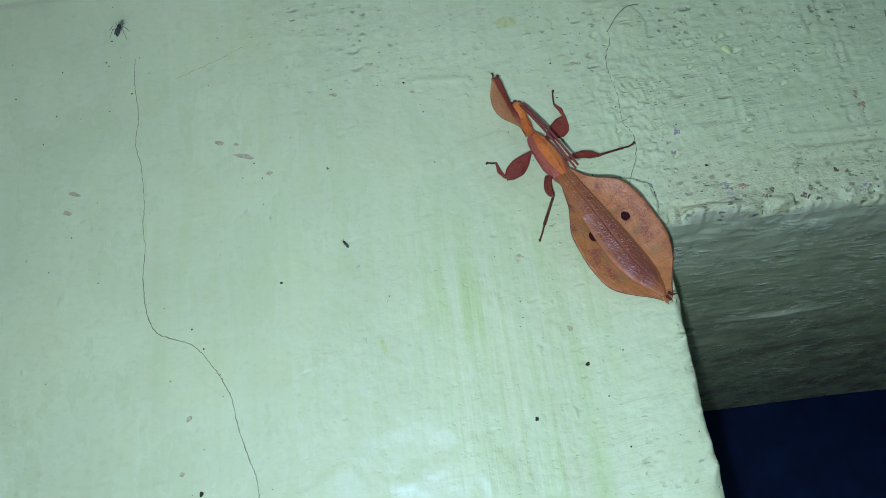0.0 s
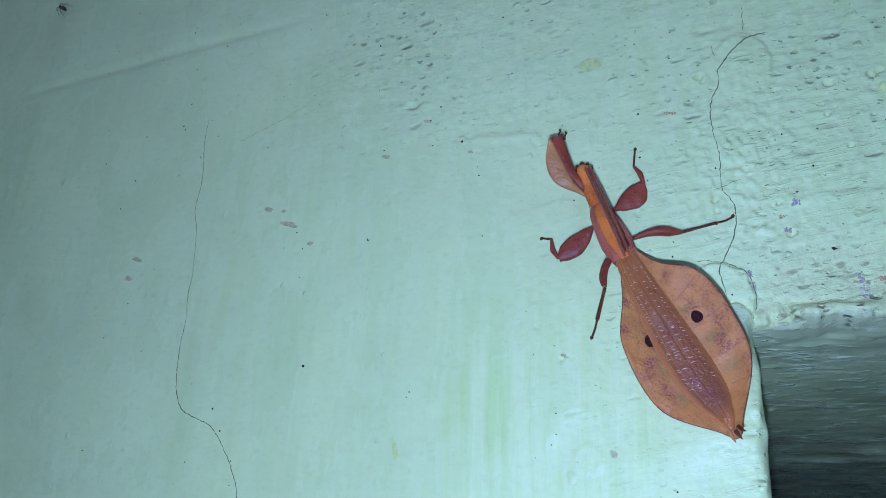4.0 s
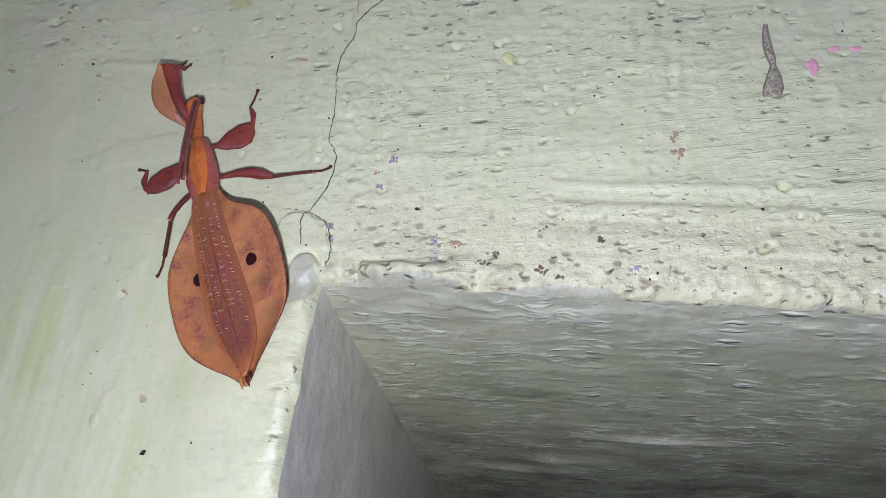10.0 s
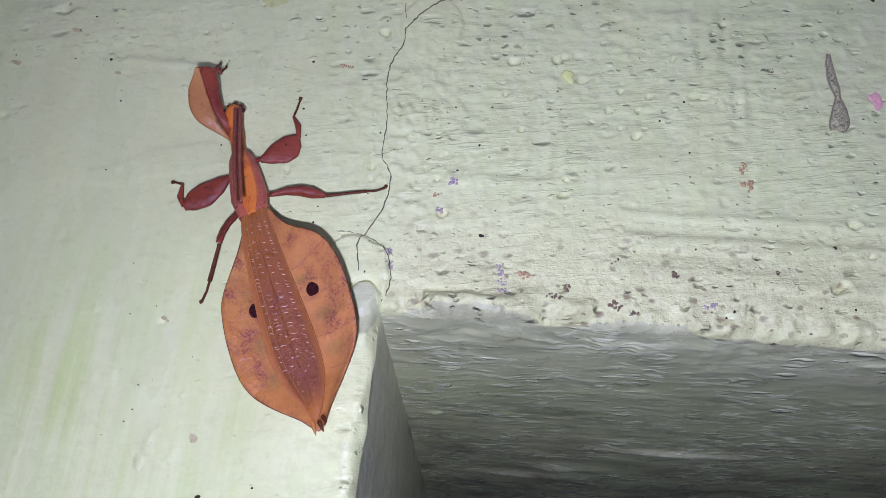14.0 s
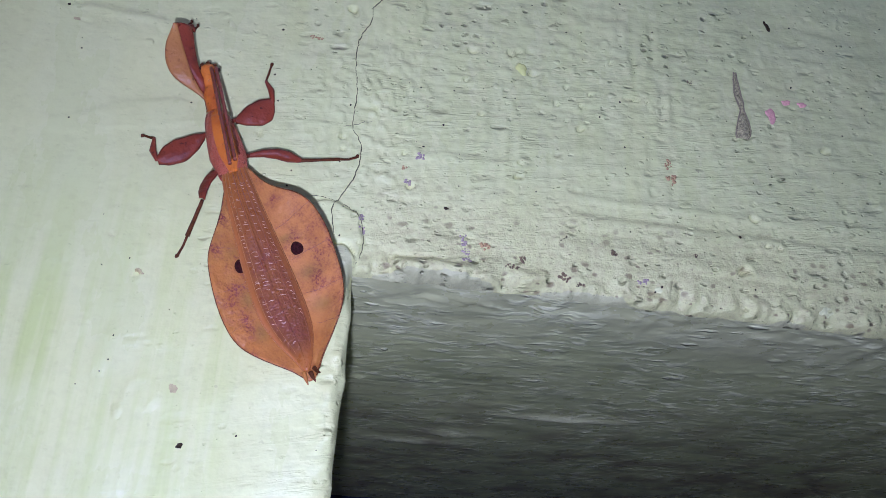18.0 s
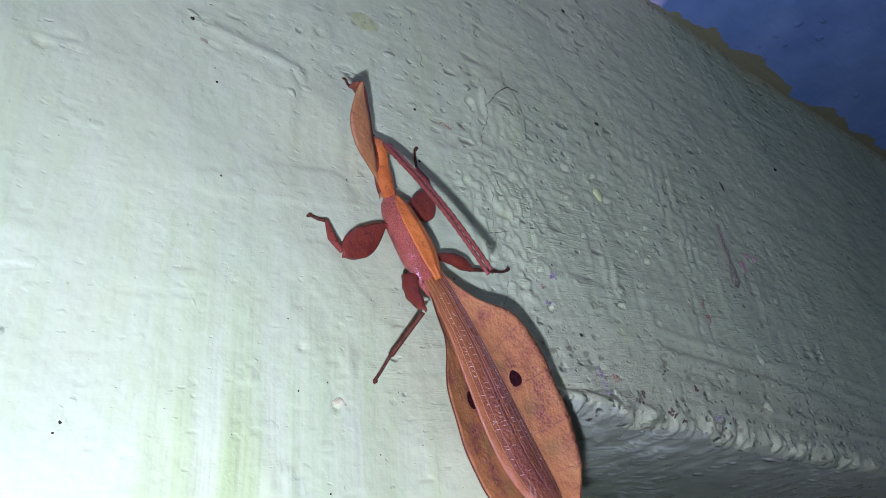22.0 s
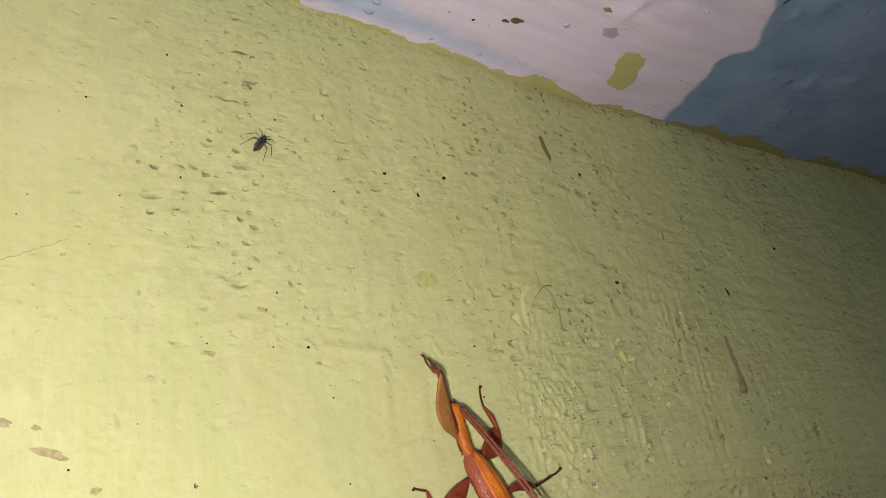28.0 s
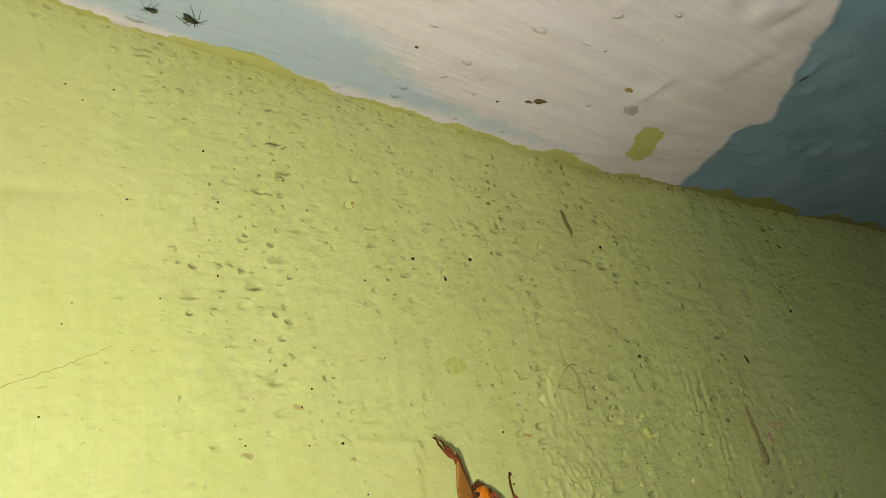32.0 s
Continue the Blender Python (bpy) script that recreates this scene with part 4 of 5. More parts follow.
for side in (loops[:25], loops[25:]):
    for a, b in zip(side, side[1:]):
        for k in range(4):
            bm.faces.new((a[k], a[k + 1], b[k + 1], b[k]))
bmesh.ops.recalc_face_normals(bm, faces=bm.faces)
part("rim", bm, M_CASERIM, case, "darker rim of the case")


def tube(bm, line, radii, sides=8, flat=1.0):
    """Skins a tube along world points (Vectors); radii in metres; flat squeezes it."""
    loops = []
    for k, p in enumerate(line):
        d = (line[min(k + 1, len(line) - 1)] - line[max(k - 1, 0)]).normalized()
        u = d.cross(Vector((0, 1, 0)))
        u = u.normalized() if u.length > 1e-4 else Vector((1, 0, 0))
        v = d.cross(u).normalized()
        loops.append([bm.verts.new(p + float(radii[k]) * (u * math.cos(a) + v * flat * math.sin(a))) for a in (2 * math.pi * i / sides for i in range(sides))])
    for a, b in zip(loops, loops[1:]):
        for k in range(sides):
            bm.faces.new((a[k], a[(k + 1) % sides], b[(k + 1) % sides], b[k]))
    bm.faces.new(loops[0]), bm.faces.new(loops[-1])
    bmesh.ops.recalc_face_normals(bm, faces=bm.faces)
    return bm


def stick(name, x0, z0, x1, z1, r, material, label):
    ob = tagged(new(name), label, "straw")
    ob.matrix_basis = Matrix.Translation(on_wall(x0, z0))
    bm = bmesh.new()
    line = [on_wall(x0 + (x1 - x0) * q, z0 + (z1 - z0) * q, r * 0.6) for q in np.linspace(0, 1, 7)]
    part("stalk", tube(bm, line, [r * (0.6, 1, 1.1, 1, 1.1, 0.9, 0.4)[k] for k in range(7)], 7), material, ob)
    return ob


stick("straw", 24.8, 154.5, 28.5, 144.8, 0.00065, M_STRAW, "short piece of brown straw stuck to the wall")


# ---- the leaf insect ----
def mm(x, y, z):
    """World place from millimetres: from the corner, out of the wall (positive), above the soffit."""
    return Vector((x / 1000, -y / 1000, ZS + z / 1000))


def leaf_skin(name, base, vein, blotch, net_share=0.06, gloss=0.42, net_scale=520.0):
    """Dry-leaf skin: blotches, a net of fine veins, and a waxy gloss."""
    m, nt, b = nodes_of(name)
    c = coords(nt)
    col = mixed(nt, ramp(nt, noise_of(nt, c, 110, 5), 0.36, 0.68), base, tuple(min(1, v * f) for v, f in zip(base, (1.16, 1.22, 1.3))))
    col = mixed(nt, maths(nt, "MULTIPLY", ramp(nt, noise_of(nt, c, 120, 7, rough=0.72), 0.50, 0.66), 0.85), col, blotch)
    col = mixed(nt, maths(nt, "MULTIPLY", ramp(nt, noise_of(nt, c, 60, 3), 0.42, 0.68), 0.5), col, tuple(v * f for v, f in zip(base, (0.62, 0.50, 0.45))))
    vo = put(nt, "ShaderNodeTexVoronoi", Scale=net_scale)
    vo.feature = "DISTANCE_TO_EDGE"
    nt.links.new(c, vo.inputs["Vector"])
    net = ramp(nt, vo.outputs["Distance"], 0.02, 0.10, (1, 1, 1, 1), (0, 0, 0, 1))
    col = mixed(nt, maths(nt, "MULTIPLY", net, net_share), col, vein)
    col = mixed(nt, maths(nt, "MULTIPLY", ramp(nt, noise_of(nt, c, 750, 3), 0.62, 0.70), 0.8), col, tuple(v * 0.5 for v in blotch))
    nt.links.new(col, b.inputs["Base Color"])
    b.inputs["Roughness"].default_value = gloss
    b.inputs["Subsurface Weight"].default_value = 0.08
    b.inputs["Specular IOR Level"].default_value = 0.32
    b.inputs["Subsurface Radius"].default_value = (0.002, 0.001, 0.0005)
    bumped(nt, b, [(net, 0.0003 * net_share), (noise_of(nt, c, 600, 4), 0.00014), (noise_of(nt, c, 120, 4), 0.0016)])
    return m




def leaf_zones(name, base, first, second, third, gloss, beads=0.0001, pale=0.0):
    """Leaf skin with three pigments where the mask holds them: R soft, G in fine dots, B soft."""
    m, nt, b = nodes_of(name)
    c = coords(nt)
    r, g, p = masks(nt)
    col = mixed(nt, ramp(nt, noise_of(nt, c, 130, 5), 0.32, 0.70), tuple(v * 0.88 for v in base), tuple(min(1, v * 1.12) for v in base))
    col = mixed(nt, r, col, first)
    col = mixed(nt, maths(nt, "MULTIPLY", ramp(nt, noise_of(nt, c, 75, 4), 0.50, 0.66), pale), col, tuple(min(1, v * f) for v, f in zip(base, (1.24, 1.55, 2.0))))
    col = mixed(nt, maths(nt, "MULTIPLY", ramp(nt, noise_of(nt, c, 105, 5, rough=0.65), 0.54, 0.70), 0.55), col, tuple(v * f for v, f in zip(base, (0.68, 0.58, 0.5))))
    col = mixed(nt, maths(nt, "MULTIPLY", p, 0.75), col, third)
    dots = ramp(nt, noise_of(nt, c, 1700, 3, rough=0.6), 0.47, 0.58)
    soft = ramp(nt, noise_of(nt, c, 330, 4), 0.36, 0.62)
    col = mixed(nt, maths(nt, "MULTIPLY", maths(nt, "MULTIPLY", g, soft), maths(nt, "ADD", maths(nt, "MULTIPLY", dots, 0.65), 0.30)), col, second)
    col = mixed(nt, maths(nt, "MULTIPLY", ramp(nt, noise_of(nt, c, 700, 3), 0.66, 0.74), 0.55), col, second)
    nt.links.new(col, b.inputs["Base Color"])
    nt.links.new(ramp(nt, noise_of(nt, c, 420, 4), 0.3, 0.7, (gloss - 0.08,) * 3 + (1,), (gloss + 0.12,) * 3 + (1,)), b.inputs["Roughness"])
    b.inputs["Subsurface Weight"].default_value = 0.08
    b.inputs["Specular IOR Level"].default_value = 0.32
    b.inputs["Subsurface Radius"].default_value = (0.002, 0.001, 0.0005)
    bead = put(nt, "ShaderNodeTexVoronoi", Scale=1500.0)
    nt.links.new(c, bead.inputs["Vector"])
    bumped(nt, b, [(maths(nt, "MULTIPLY", bead.outputs["Distance"], g), beads), (noise_of(nt, c, 900, 5), 0.00016), (noise_of(nt, c, 130, 4), 0.0018)])
    return m


M_LEAF = leaf_zones("orange_brown_leaf_skin", (0.42, 0.163, 0.024), (0.49, 0.200, 0.042), (0.18, 0.038, 0.036), (0.20, 0.135, 0.024), 0.46, pale=0.75)
M_RIM = plain("dark_leaf_rim", (0.10, 0.032, 0.008), 0.6, 0.4, 900, spec=0.15)
M_TEGMEN = leaf_zones("reddish_wing_skin", (0.36, 0.122, 0.018), (0.19, 0.063, 0.018), (0.20, 0.058, 0.034), (0.46, 0.17, 0.06), 0.33, 0.00022)
M_SEAM = plain("segment_seam", (0.25, 0.080, 0.032), 0.5, 0.3, 900)
M_VEIN = plain("pale_vein", (0.40, 0.165, 0.03), 0.45, 0.3, 900)
M_GLINT = plain("cross_vein_glint", (0.74, 0.52, 0.36), 0.18, 0.3, 900)
M_SPOT = plain("black_eyespot", (0.034, 0.007, 0.006), 0.7, 0.6, 1400, spec=0.08)
M_THORAX = leaf_skin("orange_thorax_skin", (0.58, 0.165, 0.012), (0.66, 0.24, 0.03), (0.40, 0.075, 0.010))
M_SIDE = leaf_skin("dark_red_side_skin", (0.41, 0.098, 0.042), (0.56, 0.22, 0.11), (0.24, 0.042, 0.020), 0.35, 0.34, 1500.0)
M_LEG = leaf_skin("dark_red_leg_skin", (0.21, 0.038, 0.011), (0.40, 0.12, 0.02), (0.085, 0.014, 0.007), 0.0, 0.5)
M_FORE = leaf_skin("tan_foreleg_skin", (0.39, 0.168, 0.036), (0.48, 0.23, 0.06), (0.26, 0.078, 0.026), 0.0)
M_ANT = plain("reddish_antenna", (0.24, 0.055, 0.022), 0.5, 0.35, 1200)
M_EYE = plain("dark_eye", (0.05, 0.015, 0.01), 0.2, 0.3, 2500)

insect = tagged(new("leaf_insect"), "orange-brown leaf insect with dark red legs clinging to the wall", "insect")
insect.matrix_basis = Matrix.Translation(mm(-30, 2, 20))

AX0, AX1 = Vector((-34.4, 0, 18.0)), Vector((-7.8, 0, -32.5))
AU = (AX1 - AX0).normalized()
AV = Vector((-AU.z, 0, AU.x))
STATION = np.array([0, 3, 6, 9, 12, 15, 18, 21, 25, 30, 35, 40, 44, 48, 51, 54, 57])
RIGHT = np.array([6.2, 7.0, 8.2, 10.0, 14.0, 16.0, 16.9, 17.3, 17.5, 17.1, 16.6, 15.4, 13.1, 9.6, 6.7, 3.8, 1.6])
LEFT = np.array([-0.6, 0.4, 2.0, 3.3, 4.8, 6.8, 9.1, 10.8, 11.6, 12.3, 12.5, 12.1, 10.7, 7.5, 4.6, 1.4, -0.3])
RISE = np.array([7.2, 7.4, 7.8, 8.2, 8.6, 8.9, 9.0, 9.0, 9.0, 9.0, 9.1, 9.4, 9.8, 10.6, 11.6, 12.5, 13.0])     # how far the middle stands off the wall
MID = np.array([3.3, 3.3, 3.1, 2.8, 2.5, 2.2, 1.9, 1.6, 1.3, 0.9, 0.6, 0.4, 0.3, 0.3, 0.4, 0.6, 0.7])          # the line of the body between the sides



def eased(knots, values, reach=2.2):
    """The values along the knots with their corners rounded off, as finely spaced pairs."""
    at = np.linspace(knots[0], knots[-1], 229)
    raw = np.interp(at, knots, values)
    w = np.exp(-((at[:, None] - at[None]) / np.minimum(reach, 0.25 + np.minimum(at - at[0], at[-1] - at))[:, None]) ** 2)
    return at, (w * raw[None]).sum(1) / w.sum(1)


(FINE, RIGHT), (_, LEFT), (_, RISE), (_, MID) = [eased(STATION, v) for v in (RIGHT, LEFT, RISE, MID)]
STATION = FINE


def body_point(s, v, lift=0.0):
    """A place on the abdomen: s along it, v across it, both in millimetres."""
    s, v = float(s), float(v)
    r, l, mid = np.interp(s, STATION, RIGHT), -np.interp(s, STATION, LEFT), np.interp(s, STATION, MID)
    f = (v - mid) / max(r - mid, 0.1) if v > mid else (mid - v) / max(mid - l, 0.1)
    wave = 0.12 * math.sin(s * 0.55 + (1.3 if v > mid else 0)) * f * f
    curl = (3.6 if v > mid else float(np.interp(s, (12, 20, 30, 44, 54), (2.2, 2.3, 1.8, 0.3, 0.0)))) * f ** 2.4 * min(1, max(0, s) / 12) * min(1, (60 - s) / 14)
    rise = float(np.interp(s, STATION, RISE)) + curl + wave + lift
    p = AX0 + AU * s + AV * v
    return mm(p.x, rise, p.z)


def across(s, f):
    """v at the share f (-1 left edge, 0 body line, 1 right edge)."""
    mid = np.interp(s, STATION, MID)
    return mid + f * (np.interp(s, STATION, RIGHT) - mid) if f > 0 else mid + f * (np.interp(s, STATION, LEFT) + mid)


def sheet(fn, n, m, thick):
    """A thin closed skin over a grid fn(i, j) of world places; thick in metres, away from the wall's side."""
    bm = bmesh.new()
    top = [[bm.verts.new(fn(i / n, j / m)) for j in range(m + 1)] for i in range(n + 1)]
    low = [[bm.verts.new(v.co + Vector((0, thick, 0))) for v in row] for row in top]
    for i in range(n):
        for j in range(m):
            bm.faces.new((top[i][j], top[i][j + 1], top[i + 1][j + 1], top[i + 1][j]))
            bm.faces.new((low[i][j], low[i + 1][j], low[i + 1][j + 1], low[i][j + 1]))
    rim_t = [top[0][j] for j in range(m + 1)] + [top[i][m] for i in range(1, n + 1)] + [top[n][j] for j in range(m - 1, -1, -1)] + [top[i][0] for i in range(n - 1, 0, -1)]
    rim_l = [low[0][j] for j in range(m + 1)] + [low[i][m] for i in range(1, n + 1)] + [low[n][j] for j in range(m - 1, -1, -1)] + [low[i][0] for i in range(n - 1, 0, -1)]
    for k in range(len(rim_t)):
        q = (k + 1) % len(rim_t)
        bm.faces.new((rim_t[k], rim_l[k], rim_l[q], rim_t[q]))
    bmesh.ops.recalc_face_normals(bm, faces=bm.faces)
    return bm


def pigment(ob, fn):
    """Stores the skin's pigments at each point from its place along (s) and across (v) the abdomen."""
    at = ob.data.color_attributes.new("mask", "FLOAT_COLOR", "POINT")
    for v, d in zip(ob.data.vertices, at.data):
        p = Vector((v.co.x * 1000, 0, (v.co.z - ZS) * 1000)) - AX0
        d.color = (*[min(1, max(0, q)) for q in fn(p.dot(AU), p.dot(AV))], 1)


def near(s, v, spots):
    return sum(h * math.exp(-((s - a) / ra) ** 2 - ((v - b) / rb) ** 2) for a, b, ra, rb, h in spots)


MAUVE = ((19.6, 12.3, 3, 3, 0.9), (27.8, 14.4, 3.4, 2.6, 1), (35.1, 11.2, 3, 3.2, 0.9), (11.8, 9.6, 1.5, 2.4, 1), (12.1, -4.6, 2.4, 1.2, 1), (19.4, -7.6, 3, 1.8, 1), (28.9, -6.8, 2.4, 3, 1), (38.0, -8.0, 4, 2, 0.9),
         (24.5, 9.4, 2.6, 2.6, 0.8), (24.5, -5.4, 2.6, 2.4, 0.8), (33, -9.5, 3, 2, 0.6), (41, 12.5, 4, 2, 0.5))
GREENS = ((31.9, 10.1, 1.7, 2.6, 0.9), (40.6, 9.8, 1.8, 2.6, 0.7), (21.9, 8.0, 1.0, 2.2, 0.8), (33.4, -5.6, 2.4, 1.6, 0.8), (41.9, -5.5, 2.2, 1.6, 0.8), (21, -5, 2.4, 1.6, 0.5))
abdomen = part("abdomen", sheet(lambda i, j: body_point(i * 57, across(i * 57, 2 * j - 1)), 64, 28, 0.0005), M_LEAF, insect, "orange-brown leaf-shaped abdomen")
pigment(abdomen, lambda s, v: (step(2, 8, v) * (1 - step(42, 52, s)), 1.15 * near(s, v, MAUVE) + 0.2 + 0.55 * math.exp(-min(np.interp(s, STATION, RIGHT) - v, v + np.interp(s, STATION, LEFT)) / 1.0), near(s, v, GREENS)))
for s0, v0, s1, v1 in ((18.7, 6.4, 15.6, 16.4), (27.4, 7.2, 26.2, 17.4), (36.6, 7.2, 37.1, 16.3), (44.5, 7.0, 46.0, 12.0), (20, -4.5, 18.6, -9.4), (29.4, -5, 29.8, -12.1), (38, -5, 39.6, -12)):
    bm = bmesh.new()
    line = [body_point(s0 + (s1 - s0) * q + 0.15 * math.sin(7 * q + s0), v0 + (v1 - v0) * q, 0.02) for q in np.linspace(0, 1, 16)]
    part("segment_seam", tube(bm, line, [0.00006 if v0 > 0 else 0.00004] * 16, 5), M_SEAM, abdomen, "fine dark seam between segments")
for s_sign, nm in ((1, "margin"), (-1, "margin")):
    bm = bmesh.new()
    line = [body_point(s, across(s, s_sign), -0.2) for s in np.linspace(2.5, 56.5, 60)]
    part(nm, tube(bm, line, [0.00018] * 60, 6), M_RIM, abdomen, "thin dark edge")
for x, rx, rz, v in ((25.0, 1.45, 1.75, -4.3), (25.3, 1.5, 1.7, 9.4)):
    bm = bmesh.new()
    ring = [bm.verts.new(body_point(x + rz * math.sin(a) * (1 + 0.1 * math.sin(3 * a)), v + rx * math.cos(a), 0.07)) for a in np.linspace(0, 2 * math.pi, 19)[:-1]]
    top = bm.verts.new(body_point(x, v, 0.1))
    for k in range(18):
        bm.faces.new((ring[k], ring[(k + 1) % 18], top))
    part("eyespot", bm, M_SPOT, abdomen, "round black spot")
# folded wings down the middle of the abdomen
WS = np.array([0.0, 6, 12, 18, 25, 32, 39, 45, 49, 52, 55])
WL = np.array([-0.4, -1.9, -2.7, -3.4, -4.2, -4.8, -4.9, -3.7, -1.9, -0.5, 0.0])
WR = np.array([5.8, 5.8, 5.8, 6.0, 6.3, 6.5, 6.5, 5.9, 4.6, 2.9, 1.0])
(FINE, WL), (_, WR) = [eased(WS, v, 3.0) for v in (WL, WR)]
WS = FINE


def wing_point(s, f, lift):
    v = np.interp(s, WS, WL) * (1 - f) + np.interp(s, WS, WR) * f
    hump = 1.7 * math.sin(math.pi * min(1, max(0, f))) * min(1, max(0.25, (s + 4) / 8)) * min(1, (57 - s) / 10) * (1 - 0.05 * math.exp(-((f - 0.5) / 0.06) ** 2))
    return body_point(s, v, lift + hump)


def share(s, v):
    l, r = np.interp(s, WS, WL), np.interp(s, WS, WR)
    return (v - l) / max(r - l, 0.5)


def wing_pigment(s, v):
    f = share(s, v)
    core = step(0.07, 0.17, f) * step(3, 15, s) * step(0.95, 0.86, f) * step(54, 47, s)
    return (max(core * (0.65 + 0.35 * float(step(32, 40, s))), 0.6 * step(0.86, 0.94, f)), step(0.10, 0.24, f) * step(0.92, 0.78, f) * step(16, 28, s) * step(53, 46, s), step(0.10, 0.04, f) * step(32, 42, s) * 0.9 + 0.35 * step(0.12, 0.05, f))


tegmina = []
for nm, f0, f1 in (("tegmen", 0.0, 0.5), ("tegmen", 0.5, 1.0)):
    tegmina.append(part(nm, sheet(lambda i, j: wing_point(-3.5 + i * 58.3, f0 + (f1 - f0) * j, 0.35), 64, 12, 0.0003), M_TEGMEN, insect, "reddish folded wing cover"))
    pigment(tegmina[-1], wing_pigment)
for f, s_end in ((0.02, 50), (0.13, 46), (0.24, 50), (0.42, 40), (0.58, 38), (0.72, 44), (0.86, 50), (0.98, 50)):
    bm = bmesh.new()
    line = [wing_point(s, f, 0.36) for s in np.linspace(-3, s_end, 50)]
    part("wing_vein", tube(bm, line, [0.00009 * (1.15 - 0.7 * k / 49) for k in range(50)], 6), M_VEIN if f in (0.02, 0.13, 0.24, 0.98) else M_SEAM, tegmina[f > 0.5], "thin vein along the wing")
# ladders of fine cross veins, most of them coloured pale as glints of the torch
rnd = random.Random(11)
for f0, most in ((0.20, 0.055), (0.36, 0.075), (0.62, 0.075), (0.82, 0.05)):
    for k in range(38):
        s = 4 + k * 1.0 + rnd.uniform(-0.3, 0.3)
        if rnd.random() < 0.14 + 0.5 * float(step(26, 44, s)):
            continue
        bm = bmesh.new()
        a0, ln, dip = f0 + rnd.uniform(-0.02, 0.02), most * rnd.uniform(0.4, 0.95), rnd.uniform(-0.35, 0.35)
        line = [wing_point(s + dip * math.sin(math.pi * q / 4) + 0.08 * q, a0 - ln + ln * q / 2, 0.40) for q in range(5)]
        part("cross_vein", tube(bm, line, [0.00002, 0.00005, 0.000068, 0.00005, 0.00002], 6), M_GLINT if rnd.random() < 0.75 else M_SEAM, tegmina[f0 > 0.5])
for k, (ds, dv, ln) in enumerate(((0, -0.6, 3.2), (0.6, 0.8, 2.6), (0, 1.9, 2.2))):
    bm = bmesh.new()
    line = [body_point(54.5 + ds + ln * q, 0.4 + dv + 0.25 * dv * q, 0.1) for q in np.linspace(0, 1, 5)]
    part("cercus", tube(bm, line, [0.0006, 0.00055, 0.00045, 0.0003, 0.0001], 7), M_RIM if k else M_LEAF, insect, "pointed tail tip")


def loft(sections, sides=18):
    """A body skinned over ellipses: centre (mm), half width across, half depth out of the wall."""
    bm = bmesh.new()
    loops = []
    cs = [mm(*c) for c, _, _ in sections]
    for k, (c, a, b) in enumerate(sections):
        d = (cs[min(k + 1, len(cs) - 1)] - cs[max(k - 1, 0)]).normalized()
        u = d.cross(Vector((0, 1, 0))).normalized()
        v = d.cross(u).normalized()
        loops.append([bm.verts.new(cs[k] + (u * a * math.cos(t) + v * b * math.sin(t)) / 1000) for t in (2 * math.pi * i / sides for i in range(sides))])
    for p, q in zip(loops, loops[1:]):
        for k in range(sides):
            bm.faces.new((p[k], p[(k + 1) % sides], q[(k + 1) % sides], q[k]))
    bm.faces.new(loops[0]), bm.faces.new(loops[-1])
    bmesh.ops.recalc_face_normals(bm, faces=bm.faces)
    bm.normal_update()
    return bm


part("thorax", loft([((-39.5, 4.4, 37.0), 1.6, 1.3), ((-39.2, 4.6, 36.0), 2.7, 2.0), ((-38.5, 4.8, 34.2), 3.4, 2.6), ((-37.2, 5.2, 31.0), 3.9, 2.9), ((-35.8, 5.8, 27.5), 4.3, 3.0), ((-34.2, 6.4, 23.6), 4.6, 2.8), ((-33.0, 6.7, 20.8), 4.1, 2.1), ((-32.0, 6.9, 18.0), 3.4, 1.2), ((-31.2, 6.8, 15.5), 2.0, 0.4)]), M_SIDE, insect, "dark red granulated thorax")
PLATE = ((-39.4, 4.5, 36.6, 2.2, 1.7), (-38.5, 4.8, 34.2, 3.4, 2.6), (-37.2, 5.2, 31.0, 3.9, 2.9), (-35.8, 5.8, 27.5, 4.3, 3.0), (-34.2, 6.4, 23.6, 4.6, 2.8), (-33.0, 6.7, 20.8, 4.1, 2.3), (-32.0, 7.1, 18.2, 3.0, 2.0))


def back_plate(i, j):
    """A place on the plate: i along the thorax, j across its back."""
    x, out, z, a, b = [float(np.interp(i * 6, range(7), [q[k] for q in PLATE])) for k in range(5)]
    turn = (-0.55 + 1.2 * j) * (0.55 + 0.45 * math.sin(math.pi * min(1.0, 0.12 + i * 0.95)))
    v = 1.04 * a * math.sin(turn)
    ridge = 0.35 * math.exp(-((j - 0.5) / 0.13) ** 2)
    return mm(x + AV.x * v, out + 1.05 * b * math.cos(turn) + 0.12 + ridge, z + AV.z * v)


part("thorax_plate", sheet(back_plate, 24, 14, 0.0004), M_THORAX, insect, "bright orange plate along the back")
neck = part("pronotum", loft([((-41.9, 5.2, 45.0), 0.9, 0.7), ((-41.75, 5.2, 44.2), 1.45, 1.2), ((-41.6, 5.2, 43.2), 1.7, 1.4), ((-41.2, 5.1, 41.2), 2.0, 1.5), ((-40.4, 4.9, 38.6), 1.75, 1.35), ((-39.6, 4.8, 36.4), 1.6, 1.3), ((-38.9, 5.2, 34.2), 1.9, 1.3), ((-38.4, 5.2, 32.6), 1.4, 0.9)]), M_THORAX, insect, "orange neck plate")
